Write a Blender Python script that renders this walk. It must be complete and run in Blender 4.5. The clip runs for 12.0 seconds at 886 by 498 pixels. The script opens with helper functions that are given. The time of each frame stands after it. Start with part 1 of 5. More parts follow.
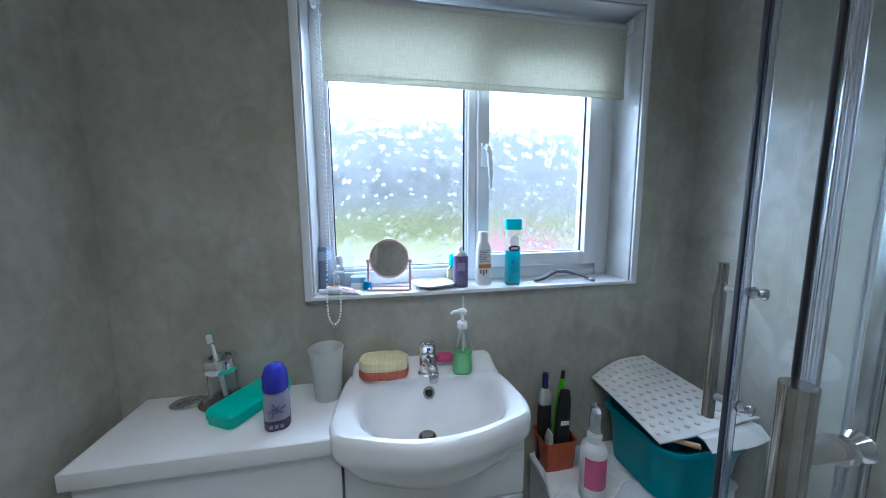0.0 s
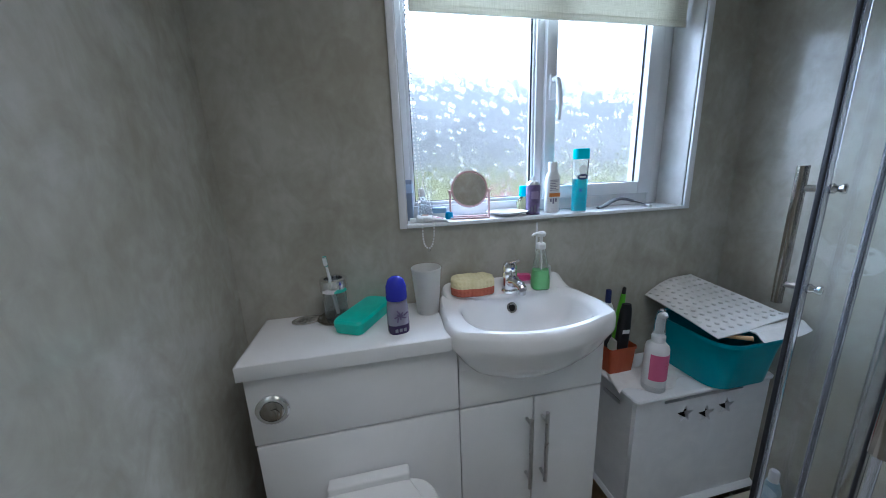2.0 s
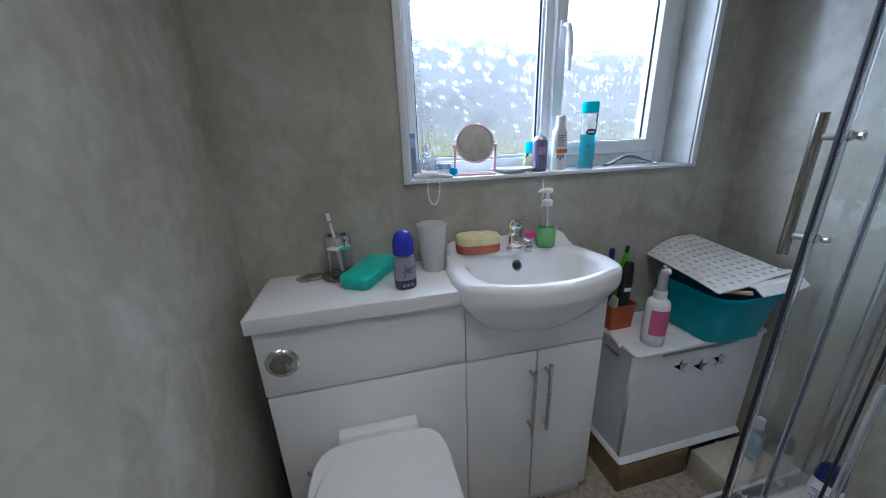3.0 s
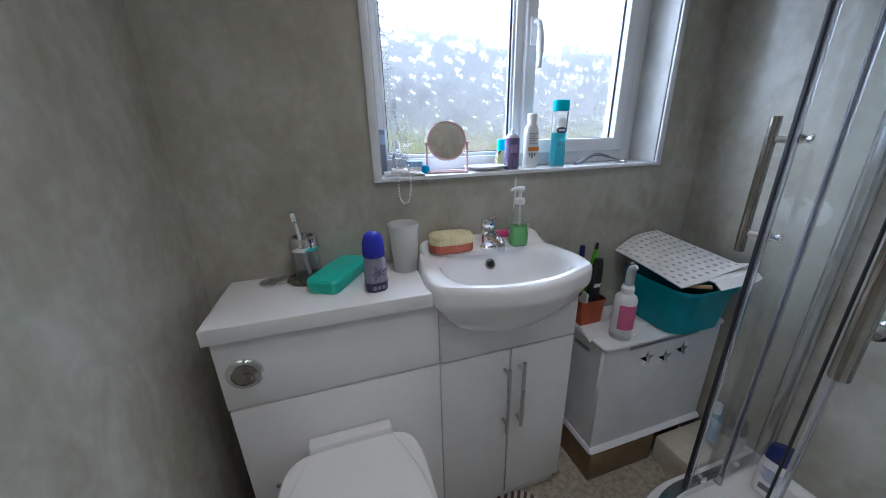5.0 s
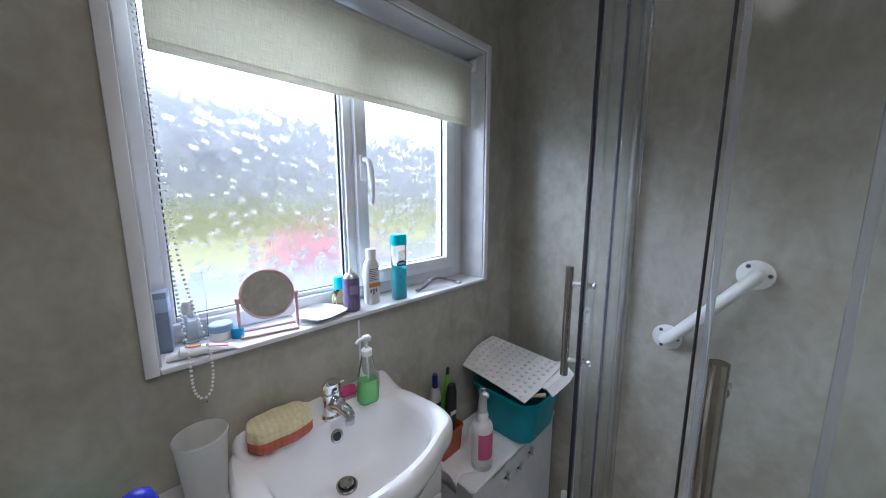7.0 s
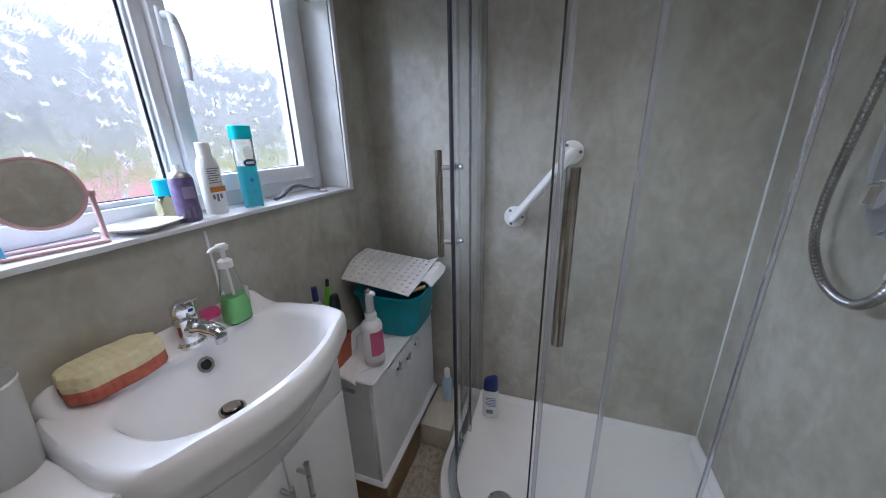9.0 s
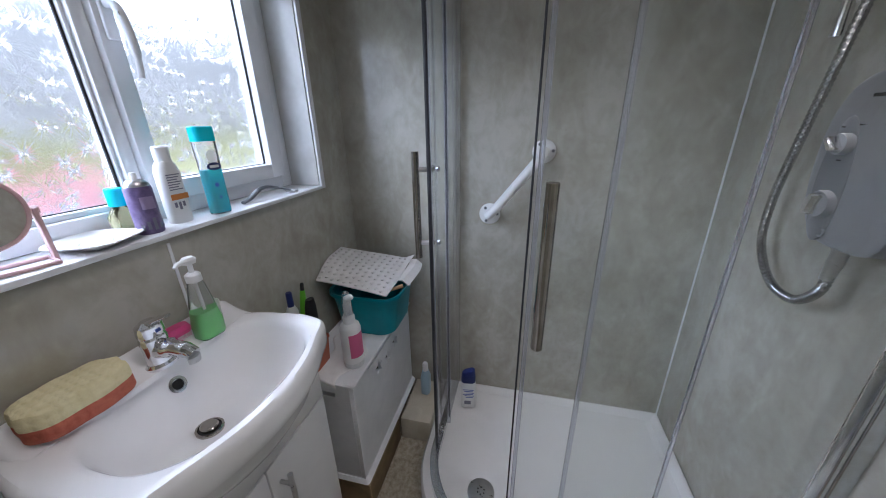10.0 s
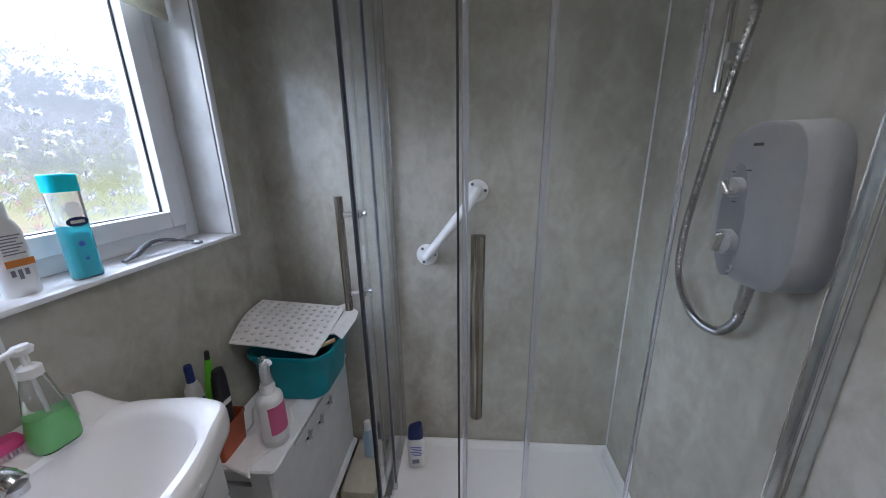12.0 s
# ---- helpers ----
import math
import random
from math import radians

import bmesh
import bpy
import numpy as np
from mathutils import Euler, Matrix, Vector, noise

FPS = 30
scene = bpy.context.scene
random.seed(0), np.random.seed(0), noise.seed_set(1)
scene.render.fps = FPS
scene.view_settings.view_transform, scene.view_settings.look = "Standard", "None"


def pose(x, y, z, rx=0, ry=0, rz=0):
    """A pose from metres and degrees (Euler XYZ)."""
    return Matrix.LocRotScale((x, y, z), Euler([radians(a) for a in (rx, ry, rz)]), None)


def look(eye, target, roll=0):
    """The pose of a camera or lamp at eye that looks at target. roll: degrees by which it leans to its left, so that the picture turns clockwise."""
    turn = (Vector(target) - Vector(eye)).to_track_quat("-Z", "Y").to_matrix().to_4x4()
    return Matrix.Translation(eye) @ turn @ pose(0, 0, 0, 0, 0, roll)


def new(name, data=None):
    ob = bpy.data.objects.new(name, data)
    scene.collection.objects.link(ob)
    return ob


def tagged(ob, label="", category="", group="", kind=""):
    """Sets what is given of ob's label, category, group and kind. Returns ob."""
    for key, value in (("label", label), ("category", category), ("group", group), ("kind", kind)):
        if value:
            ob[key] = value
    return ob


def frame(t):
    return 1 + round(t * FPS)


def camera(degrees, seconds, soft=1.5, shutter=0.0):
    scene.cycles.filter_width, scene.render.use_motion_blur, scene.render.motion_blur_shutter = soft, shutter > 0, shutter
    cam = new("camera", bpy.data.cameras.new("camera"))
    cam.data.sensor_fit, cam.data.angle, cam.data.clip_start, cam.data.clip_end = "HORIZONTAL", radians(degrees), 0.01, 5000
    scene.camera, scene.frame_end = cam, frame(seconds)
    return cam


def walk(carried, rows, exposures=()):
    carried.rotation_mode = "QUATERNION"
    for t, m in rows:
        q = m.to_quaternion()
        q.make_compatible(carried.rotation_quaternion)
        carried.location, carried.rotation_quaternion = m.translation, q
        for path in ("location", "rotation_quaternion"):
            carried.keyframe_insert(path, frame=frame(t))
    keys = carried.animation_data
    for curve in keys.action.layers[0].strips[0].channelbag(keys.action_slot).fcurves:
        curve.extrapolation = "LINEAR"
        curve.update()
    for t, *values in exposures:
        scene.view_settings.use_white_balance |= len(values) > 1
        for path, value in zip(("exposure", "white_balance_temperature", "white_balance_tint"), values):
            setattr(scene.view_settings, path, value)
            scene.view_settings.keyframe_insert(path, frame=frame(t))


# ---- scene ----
cam = camera(107.01, 12.0, soft=1.0)
# seconds, eye x y z, heading to the right of +y, pitch, lean to the right
ROWS = [
    (0, 0.1140, -0.9078, 1.3444, 10.74, -7.07, 0.35),
    (0.5, 0.0649, -0.8857, 1.3921, 8.34, -9.56, -0.12),
    (1, -0.0444, -0.8860, 1.3808, 7.89, -9.31, 0.46),
    (1.5, -0.1224, -0.9294, 1.3401, 10.61, -10.04, 1.55),
    (2, -0.1603, -0.9487, 1.2558, 11.74, -13.18, 2.27),
    (2.5, -0.1826, -0.9408, 1.2326, 12.14, -17.28, 2.13),
    (3, -0.1955, -0.9373, 1.2094, 12.77, -18.00, 2.17),
    (5, -0.1814, -0.9173, 1.2181, 17.25, -19.14, 1.47),
    (5.5, -0.1950, -0.8770, 1.2367, 28.11, -19.71, 0.84),
    (6, -0.1381, -0.9238, 1.3235, 38.03, -15.50, 1.28),
    (6.5, -0.1322, -0.8492, 1.3845, 42.71, -11.53, 0.58),
    (7, -0.1064, -0.7633, 1.4197, 45.75, -8.81, 0.03),
    (9, -0.1448, -0.7183, 1.2652, 71.10, -18.36, 1.53),
    (9.5, -0.1396, -0.7080, 1.2708, 74.08, -20.80, 1.21),
    (10, -0.1373, -0.6973, 1.3092, 76.33, -20.92, 0.94),
    (10.5, -0.1351, -0.6882, 1.3344, 76.88, -19.57, 0.73),
    (11, -0.1163, -0.6801, 1.3302, 78.22, -18.15, 0.92),
    (11.5, -0.1088, -0.6957, 1.3204, 80.75, -16.32, 1.12),
    (12, -0.0595, -0.7266, 1.3306, 85.88, -15.71, 1.00),
]


def carried(x, y, z, heading, pitch, lean):
    h, p = radians(heading), radians(pitch)
    way = Vector((math.sin(h) * math.cos(p), math.cos(h) * math.cos(p), math.sin(p)))
    return look((x, y, z), Vector((x, y, z)) + way, -lean)


walk(cam, [(t, carried(*r)) for t, *r in ROWS], exposures=[(0.0, 0.96, 4850, 7), (1.5, 0.88, 5000, 9), (3.0, 0.86, 5200, 11), (6.0, 0.82, 5400, 14), (9.0, 0.82, 5550, 17), (12.0, 0.82, 5550, 17)])

# ---- daylight, ceiling lamps ----
world = bpy.data.worlds.new("sky")
scene.world = world
world.use_nodes = True
wn = world.node_tree
sky = wn.nodes.new("ShaderNodeTexSky")
sky.sky_type = "NISHITA"
sky.sun_disc = False
sky.sun_elevation, sky.sun_rotation = radians(38), radians(200)
sky.dust_density, sky.air_density, sky.ozone_density = 4.0, 1.2, 1.0
# thin overcast: most of the blue is washed out
veil = wn.nodes.new("ShaderNodeHueSaturation")
veil.inputs["Saturation"].default_value = 0.3
wn.links.new(sky.outputs[0], veil.inputs["Color"])
wn.links.new(veil.outputs[0], wn.nodes["Background"].inputs[0])
wn.nodes["Background"].inputs[1].default_value = 0.09

sun_data = bpy.data.lights.new("sun", "SUN")
sun_data.energy, sun_data.angle, sun_data.color = 3.1, radians(25), (1.0, 0.96, 0.9)
sun = new("sun", sun_data)
sun.matrix_world = look((-3, -6, 8), (0, 0, 0))

# the overcast sky to the north and to the west, as soft lamps high outside the window
for eye, wide, power in (((0.4, 4.6, 5.3), 14.0, 950.0), ((-5.0, 3.9, 3.7), 12.0, 520.0)):
    day_data = bpy.data.lights.new("window_daylight", "AREA")
    day_data.shape, day_data.size, day_data.size_y = "RECTANGLE", wide, 5.1
    day_data.energy, day_data.color = power, (0.86, 0.93, 1.0)
    new("window_daylight", day_data).matrix_world = look(eye, (0.45, 0.1, 1.4))


# ---- materials ----
def mat(name, colour=(0.8, 0.8, 0.8), rough=0.4, metal=0.0, **more):
    m = bpy.data.materials.new(name)
    m.use_nodes = True
    b = m.node_tree.nodes["Principled BSDF"]
    b.inputs["Base Color"].default_value = (*colour, 1)
    b.inputs["Roughness"].default_value = rough
    b.inputs["Metallic"].default_value = metal
    for k, v in more.items():
        b.inputs[k.replace("_", " ")].default_value = v
    return m


def nd(m, kind, **settings):
    n = m.node_tree.nodes.new("ShaderNode" + kind)
    for k, v in settings.items():
        if k in n.inputs:
            n.inputs[k].default_value = v
        elif k == "operation":
            n.operation = v
        elif k == "feature":
            n.feature = v
        elif k == "bands_direction":
            n.bands_direction = v
    return n


def lk(m, a, b):
    m.node_tree.links.new(a, b)


def ramp(m, fac, stops):
    r = m.node_tree.nodes.new("ShaderNodeValToRGB")
    e = r.color_ramp.elements
    e[0].position, e[0].color = stops[0][0], (*stops[0][1], 1)
    e[1].position, e[1].color = stops[-1][0], (*stops[-1][1], 1)
    for p, c in stops[1:-1]:
        e.new(p).color = (*c, 1)
    lk(m, fac, r.inputs[0])
    return r


def mottle(m, stops, scale=6.0, detail=6.0, bump=0.0, fine=120.0, rough=None, distortion=0.6):
    """Large cloudy colour variation, a fine relief and a varying gloss."""
    b = m.node_tree.nodes["Principled BSDF"]
    co = nd(m, "TexCoord")
    n = nd(m, "TexNoise", Scale=scale, Detail=detail, Roughness=0.62, Distortion=distortion)
    lk(m, co.outputs["Object"], n.inputs["Vector"])
    lk(m, ramp(m, n.outputs[0], stops).outputs[0], b.inputs["Base Color"])
    f = nd(m, "TexNoise", Scale=fine, Detail=3.0)
    lk(m, co.outputs["Object"], f.inputs["Vector"])
    if bump:
        u = nd(m, "Bump", Strength=bump, Distance=0.002)
        lk(m, f.outputs[0], u.inputs["Height"])
        lk(m, u.outputs[0], b.inputs["Normal"])
    if rough:
        g = nd(m, "MapRange")
        g.inputs[3].default_value, g.inputs[4].default_value = rough
        lk(m, n.outputs[0], g.inputs[0])
        lk(m, g.outputs[0], b.inputs["Roughness"])
    return m


def marble(name):
    """Soft cloudy greige panel: broad mottling, faint brushed wisps, fine grain."""
    m = mat(name, (0.42, 0.4, 0.35), 0.26)
    b = m.node_tree.nodes["Principled BSDF"]
    co = nd(m, "TexCoord")
    mp = nd(m, "Mapping")
    mp.inputs["Scale"].default_value = (1.0, 1.0, 0.75)
    lk(m, co.outputs["Object"], mp.inputs["Vector"])
    n1 = nd(m, "TexNoise", Scale=3.4, Detail=6.0, Roughness=0.6, Distortion=0.5)
    n2 = nd(m, "TexNoise", Scale=12.0, Detail=6.0, Roughness=0.62, Distortion=0.8)
    n3 = nd(m, "TexNoise", Scale=45.0, Detail=1.0, Roughness=0.5)
    total = None
    for n, k in ((n1, 0.5), (n2, 0.38), (n3, 0.12)):
        lk(m, mp.outputs[0], n.inputs["Vector"])
        a = nd(m, "Math", operation="MULTIPLY_ADD")
        a.inputs[1].default_value = k
        lk(m, n.outputs[0], a.inputs[0])
        if total is None:
            a.inputs[2].default_value = 0.0
        else:
            lk(m, total, a.inputs[2])
        total = a.outputs[0]
    r = ramp(m, total, [(0.4, (0.352, 0.332, 0.272)), (0.5, (0.412, 0.394, 0.332)), (0.6, (0.485, 0.472, 0.415))])
    lk(m, r.outputs[0], b.inputs["Base Color"])
    g = nd(m, "MapRange")
    g.inputs[3].default_value, g.inputs[4].default_value = 0.13, 0.2
    lk(m, n1.outputs[0], g.inputs[0])
    lk(m, g.outputs[0], b.inputs["Roughness"])
    return m


M_WALL = marble("marbled_panel")
M_CEIL = mottle(mat("ceiling_white", rough=0.5), [(0.3, (0.72, 0.72, 0.7)), (0.7, (0.8, 0.8, 0.78))], bump=0.1)
M_FLOOR = mottle(mat("speckled_vinyl", rough=0.4), [(0.35, (0.27, 0.235, 0.17)), (0.5, (0.4, 0.36, 0.27)), (0.65, (0.5, 0.46, 0.37))], scale=55.0, detail=8.0, bump=0.15, fine=300.0, distortion=0.2)
M_UPVC = mottle(mat("white_upvc", rough=0.25), [(0.3, (0.76, 0.77, 0.79)), (0.7, (0.82, 0.83, 0.84))], scale=9.0, bump=0.02)
M_GLOSS = mottle(mat("white_gloss_board", rough=0.14), [(0.3, (0.76, 0.755, 0.75)), (0.7, (0.82, 0.815, 0.81))], scale=5.0, rough=(0.1, 0.22))
M_SATIN = mottle(mat("white_painted_board", rough=0.4), [(0.3, (0.68, 0.69, 0.70)), (0.7, (0.77, 0.775, 0.78))], scale=12.0, bump=0.05, rough=(0.3, 0.5))
M_CERAMIC = mottle(mat("white_ceramic", rough=0.06), [(0.3, (0.8, 0.795, 0.79)), (0.7, (0.85, 0.845, 0.84))], scale=4.0, rough=(0.04, 0.12))
M_CHROME = mottle(mat("chrome", (0.8, 0.8, 0.8), 0.08, 1.0), [(0.3, (0.72, 0.72, 0.73)), (0.7, (0.85, 0.85, 0.86))], scale=30.0, rough=(0.05, 0.16))
M_STEEL = mottle(mat("brushed_steel", (0.6, 0.6, 0.6), 0.3, 1.0), [(0.3, (0.5, 0.5, 0.5)), (0.7, (0.62, 0.61, 0.6))], scale=40.0, rough=(0.22, 0.36))
M_DKSTEEL = mottle(mat("polished_dark_steel", (0.4, 0.37, 0.33), 0.1, 1.0), [(0.3, (0.34, 0.31, 0.27)), (0.7, (0.46, 0.43, 0.39))], scale=20.0, rough=(0.06, 0.16))
M_HOSE = mottle(mat("hose_metal", (0.42, 0.42, 0.42), 0.18, 1.0), [(0.3, (0.36, 0.36, 0.36)), (0.7, (0.5, 0.5, 0.5))], scale=40.0, rough=(0.12, 0.24))
M_ALU = mottle(mat("polished_aluminium", (0.7, 0.72, 0.74), 0.2, 1.0), [(0.3, (0.62, 0.64, 0.66)), (0.7, (0.74, 0.76, 0.78))], scale=20.0, rough=(0.12, 0.26))
M_BLACK = mat("black_rubber", (0.015, 0.015, 0.018), 0.5)
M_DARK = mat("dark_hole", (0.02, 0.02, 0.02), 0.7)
M_TRAY = mottle(mat("white_acrylic", rough=0.18), [(0.3, (0.78, 0.775, 0.76)), (0.7, (0.84, 0.835, 0.825))], scale=6.0, rough=(0.12, 0.25))
M_WHITEP = mat("white_plastic", (0.8, 0.8, 0.79), 0.3)
M_FROST = mat("frosted_plastic", (0.93, 0.93, 0.9), 0.3, Transmission_Weight=0.62, IOR=1.2)
M_CLEARP = mat("clear_plastic", (0.95, 0.97, 0.98), 0.06, Transmission_Weight=0.93, IOR=1.24)
M_TEALBOX = mottle(mat("teal_plastic", rough=0.35), [(0.3, (0.03, 0.47, 0.36)), (0.7, (0.05, 0.6, 0.47))], scale=20.0, bump=0.05)
M_TUB = mottle(mat("turquoise_plastic", rough=0.3), [(0.3, (0.0, 0.22, 0.28)), (0.7, (0.005, 0.30, 0.37))], scale=10.0, bump=0.04)
M_MAT = mottle(mat("white_rubber_mat", rough=0.55), [(0.3, (0.6, 0.59, 0.56)), (0.7, (0.76, 0.75, 0.73))], scale=14.0, bump=0.1)
M_RED = mottle(mat("terracotta_plastic", rough=0.4), [(0.3, (0.35, 0.06, 0.02)), (0.7, (0.45, 0.1, 0.035))], scale=15.0)
M_BLUECAP = mat("deep_blue_plastic", (0.03, 0.035, 0.42), 0.2)
M_VIOLET = mottle(mat("violet_print", rough=0.3), [(0.3, (0.10, 0.075, 0.17)), (0.7, (0.2, 0.15, 0.3))], scale=60.0)
M_GREYV = mat("grey_violet_bottle", (0.3, 0.29, 0.38), 0.15)
M_AQUA = mat("aqua_liquid", (0.1, 0.88, 1.0), 0.05, Transmission_Weight=0.5, IOR=1.33)
M_AQUACAP = mat("aqua_cap", (0.03, 0.74, 0.9), 0.25)
M_NAVY = mat("navy_print", (0.01, 0.02, 0.11), 0.35)
M_GREENL = mat("green_soap", (0.32, 0.95, 0.28), 0.05, Transmission_Weight=0.4, IOR=1.33)
M_PINK = mat("pink_plastic", (0.55, 0.06, 0.2), 0.35)
M_PALEPINK = mat("rose_gold_plastic", (0.62, 0.42, 0.42), 0.25)
M_LABELPINK = mat("pink_label", (0.62, 0.13, 0.27), 0.5)
M_GREY = mat("grey_plastic", (0.12, 0.125, 0.14), 0.35)
M_ORANGE = mat("orange_print", (0.6, 0.22, 0.04), 0.5)
M_INK = mat("grey_print", (0.2, 0.2, 0.26), 0.5)
M_BLUEINK = mat("blue_print", (0.05, 0.1, 0.4), 0.5)
M_YELLOWL = mat("yellow_scent", (0.97, 0.93, 0.58), 0.04, Transmission_Weight=0.97, IOR=1.3)
M_LIME = mat("lime_plastic", (0.13, 0.5, 0.02), 0.35)
M_CREAM = mottle(mat("cream_board", rough=0.45), [(0.3, (0.5, 0.46, 0.36)), (0.7, (0.62, 0.58, 0.48))], scale=14.0, bump=0.06)
M_CARD = mottle(mat("brown_board", rough=0.6), [(0.3, (0.16, 0.11, 0.05)), (0.7, (0.25, 0.175, 0.09))], scale=16.0, bump=0.1)
M_PAPER = mottle(mat("white_tissue", rough=0.8), [(0.3, (0.7, 0.68, 0.66)), (0.7, (0.8, 0.79, 0.77))], scale=25.0, bump=0.2)
M_MIRROR = mat("mirror_glass", (0.9, 0.9, 0.9), 0.02, 1.0)
M_SHOWER = mottle(mat("silver_grey_plastic", rough=0.3), [(0.3, (0.25, 0.253, 0.26)), (0.7, (0.29, 0.293, 0.3))], scale=20.0, rough=(0.3, 0.4))
# darker copy of the case grey, for shade in the control recess
M_SHOWER_SHADED = mat("silver_grey_plastic_shaded", (0.19, 0.195, 0.205), 0.32)
M_PEWTER = mottle(mat("dull_pewter", (0.35, 0.34, 0.32), 0.35, 0.8), [(0.4, (0.2, 0.2, 0.18)), (0.6, (0.5, 0.49, 0.45))], scale=70.0, bump=0.3)
M_LAMP = mat("lamp_glow", (1, 1, 1), 0.3, Emission_Color=(1.0, 0.88, 0.74, 1), Emission_Strength=30.0)


def sponge_mat(name, a, c):
    m = mat(name, a, 0.9)
    mottle(m, [(0.3, a), (0.7, c)], scale=60.0, bump=0.35, fine=420.0)
    b = m.node_tree.nodes["Principled BSDF"]
    co = nd(m, "TexCoord")
    v = nd(m, "TexVoronoi", Scale=85.0, Randomness=0.0, feature="SMOOTH_F1")
    lk(m, co.outputs["Object"], v.inputs["Vector"])
    u = nd(m, "Bump", Strength=0.9, Distance=0.005)
    lk(m, v.outputs["Distance"], u.inputs["Height"])
    lk(m, b.inputs["Normal"].links[0].from_socket, u.inputs["Normal"])
    lk(m, u.outputs[0], b.inputs["Normal"])
    return m


M_SPONGE = sponge_mat("yellow_sponge", (0.7, 0.62, 0.34), (0.8, 0.73, 0.46))
M_SPONGER = sponge_mat("red_sponge", (0.42, 0.10, 0.06), (0.55, 0.17, 0.1))


def blind_mat():
    m = mat("cream_blind_fabric", (0.62, 0.59, 0.47), 0.85)
    t = m.node_tree
    b = t.nodes["Principled BSDF"]
    co = nd(m, "TexCoord")
    hs = []
    for sx, sz in ((25.0, 900.0), (900.0, 25.0)):
        mp = nd(m, "Mapping")
        mp.inputs["Scale"].default_value = (sx, 1.0, sz)
        lk(m, co.outputs["Object"], mp.inputs["Vector"])
        n = nd(m, "TexNoise", Scale=1.0, Detail=3.0)
        lk(m, mp.outputs[0], n.inputs["Vector"])
        hs.append(n)
    a = nd(m, "Math", operation="ADD")
    lk(m, hs[0].outputs[0], a.inputs[0])
    lk(m, hs[1].outputs[0], a.inputs[1])
    h = nd(m, "Math", operation="MULTIPLY")
    h.inputs[1].default_value = 0.5
    lk(m, a.outputs[0], h.inputs[0])
    r = ramp(m, h.outputs[0], [(0.36, (0.62, 0.60, 0.50)), (0.6, (0.82, 0.80, 0.70))])
    lk(m, r.outputs[0], b.inputs["Base Color"])
    tr = nd(m, "BsdfTranslucent")
    lk(m, r.outputs[0], tr.inputs[0])
    mx = nd(m, "MixShader")
    mx.inputs[0].default_value = 0.45
    out = t.nodes["Material Output"]
    lk(m, b.outputs[0], mx.inputs[1])
    lk(m, tr.outputs[0], mx.inputs[2])
    lk(m, mx.outputs[0], out.inputs[0])
    return m


M_BLIND = blind_mat()


def flower_glass():
    """Obscured glass: pressed rosettes of radiating petals, about 3 cm across."""
    m = mat("flower_pattern_glass", (0.97, 0.985, 0.99), 0.21, Transmission_Weight=1.0, IOR=1.25)
    b = m.node_tree.nodes["Principled BSDF"]
    co = nd(m, "TexCoord")
    mp = nd(m, "Mapping")
    mp.inputs["Scale"].default_value = (24.0, 0.0, 24.0)
    lk(m, co.outputs["Object"], mp.inputs["Vector"])
    v = nd(m, "TexVoronoi", Scale=1.0, Randomness=0.75)
    lk(m, mp.outputs[0], v.inputs["Vector"])
    d = m.node_tree.nodes.new("ShaderNodeVectorMath")
    d.operation = "SUBTRACT"
    lk(m, mp.outputs[0], d.inputs[0])
    lk(m, v.outputs["Position"], d.inputs[1])
    s = nd(m, "SeparateXYZ")
    lk(m, d.outputs[0], s.inputs[0])
    a = nd(m, "Math", operation="ARCTAN2")
    lk(m, s.outputs[2], a.inputs[0])
    lk(m, s.outputs[0], a.inputs[1])
    k = nd(m, "Math", operation="MULTIPLY")
    k.inputs[1].default_value = 8.0
    lk(m, a.outputs[0], k.inputs[0])
    sn = nd(m, "Math", operation="SINE")
    lk(m, k.outputs[0], sn.inputs[0])
    ridge = nd(m, "Math", operation="ABSOLUTE")
    lk(m, sn.outputs[0], ridge.inputs[0])
    sharp = nd(m, "Math", operation="POWER")
    sharp.inputs[1].default_value = 0.8
    lk(m, ridge.outputs[0], sharp.inputs[0])
    fall = ramp(m, v.outputs["Distance"], [(0.0, (0, 0, 0)), (0.07, (0.0, 0.0, 0.0)), (0.38, (1, 1, 1)), (0.5, (0.9, 0.9, 0.9)), (0.76, (0, 0, 0))])
    mu = nd(m, "Math", operation="MULTIPLY")
    lk(m, sharp.outputs[0], mu.inputs[0])
    lk(m, fall.outputs[0], mu.inputs[1])
    dome = nd(m, "Math", operation="MULTIPLY_ADD")
    lk(m, v.outputs["Distance"], dome.inputs[0])
    dome.inputs[1].default_value = 0.0
    lk(m, mu.outputs[0], dome.inputs[2])
    u = nd(m, "Bump", Strength=1.0, Distance=0.00056)
    lk(m, dome.outputs[0], u.inputs["Height"])
    lk(m, u.outputs[0], b.inputs["Normal"])
    return m


M_FLOWER = flower_glass()
M_GLASS = mat("shower_glass", (0.965, 0.985, 0.98), 0.0, Transmission_Weight=1.0, IOR=1.45)
M_STRIP = mat("clear_seal", (0.84, 0.85, 0.93), 0.12, Transmission_Weight=0.9, IOR=1.2)


# ---- shapes ----
def finish(bm, smooth=True, angle=35):
    bmesh.ops.recalc_face_normals(bm, faces=bm.faces[:])
    me = bpy.data.meshes.new("m")
    for f in bm.faces:
        f.smooth = smooth
    for e in bm.edges:
        if len(e.link_faces) == 2 and e.calc_face_angle(0) > radians(angle):
            e.smooth = False
    bm.to_mesh(me)
    bm.free()
    return me


def part(name, bm, material, parent=None, label=""):
    me = bm if isinstance(bm, bpy.types.Mesh) else finish(bm)
    me.name = name
    if not me.materials:
        me.materials.append(material)
    ob = new(name, me)
    ob.parent = parent
    if label:
        tagged(ob, label)
    return ob


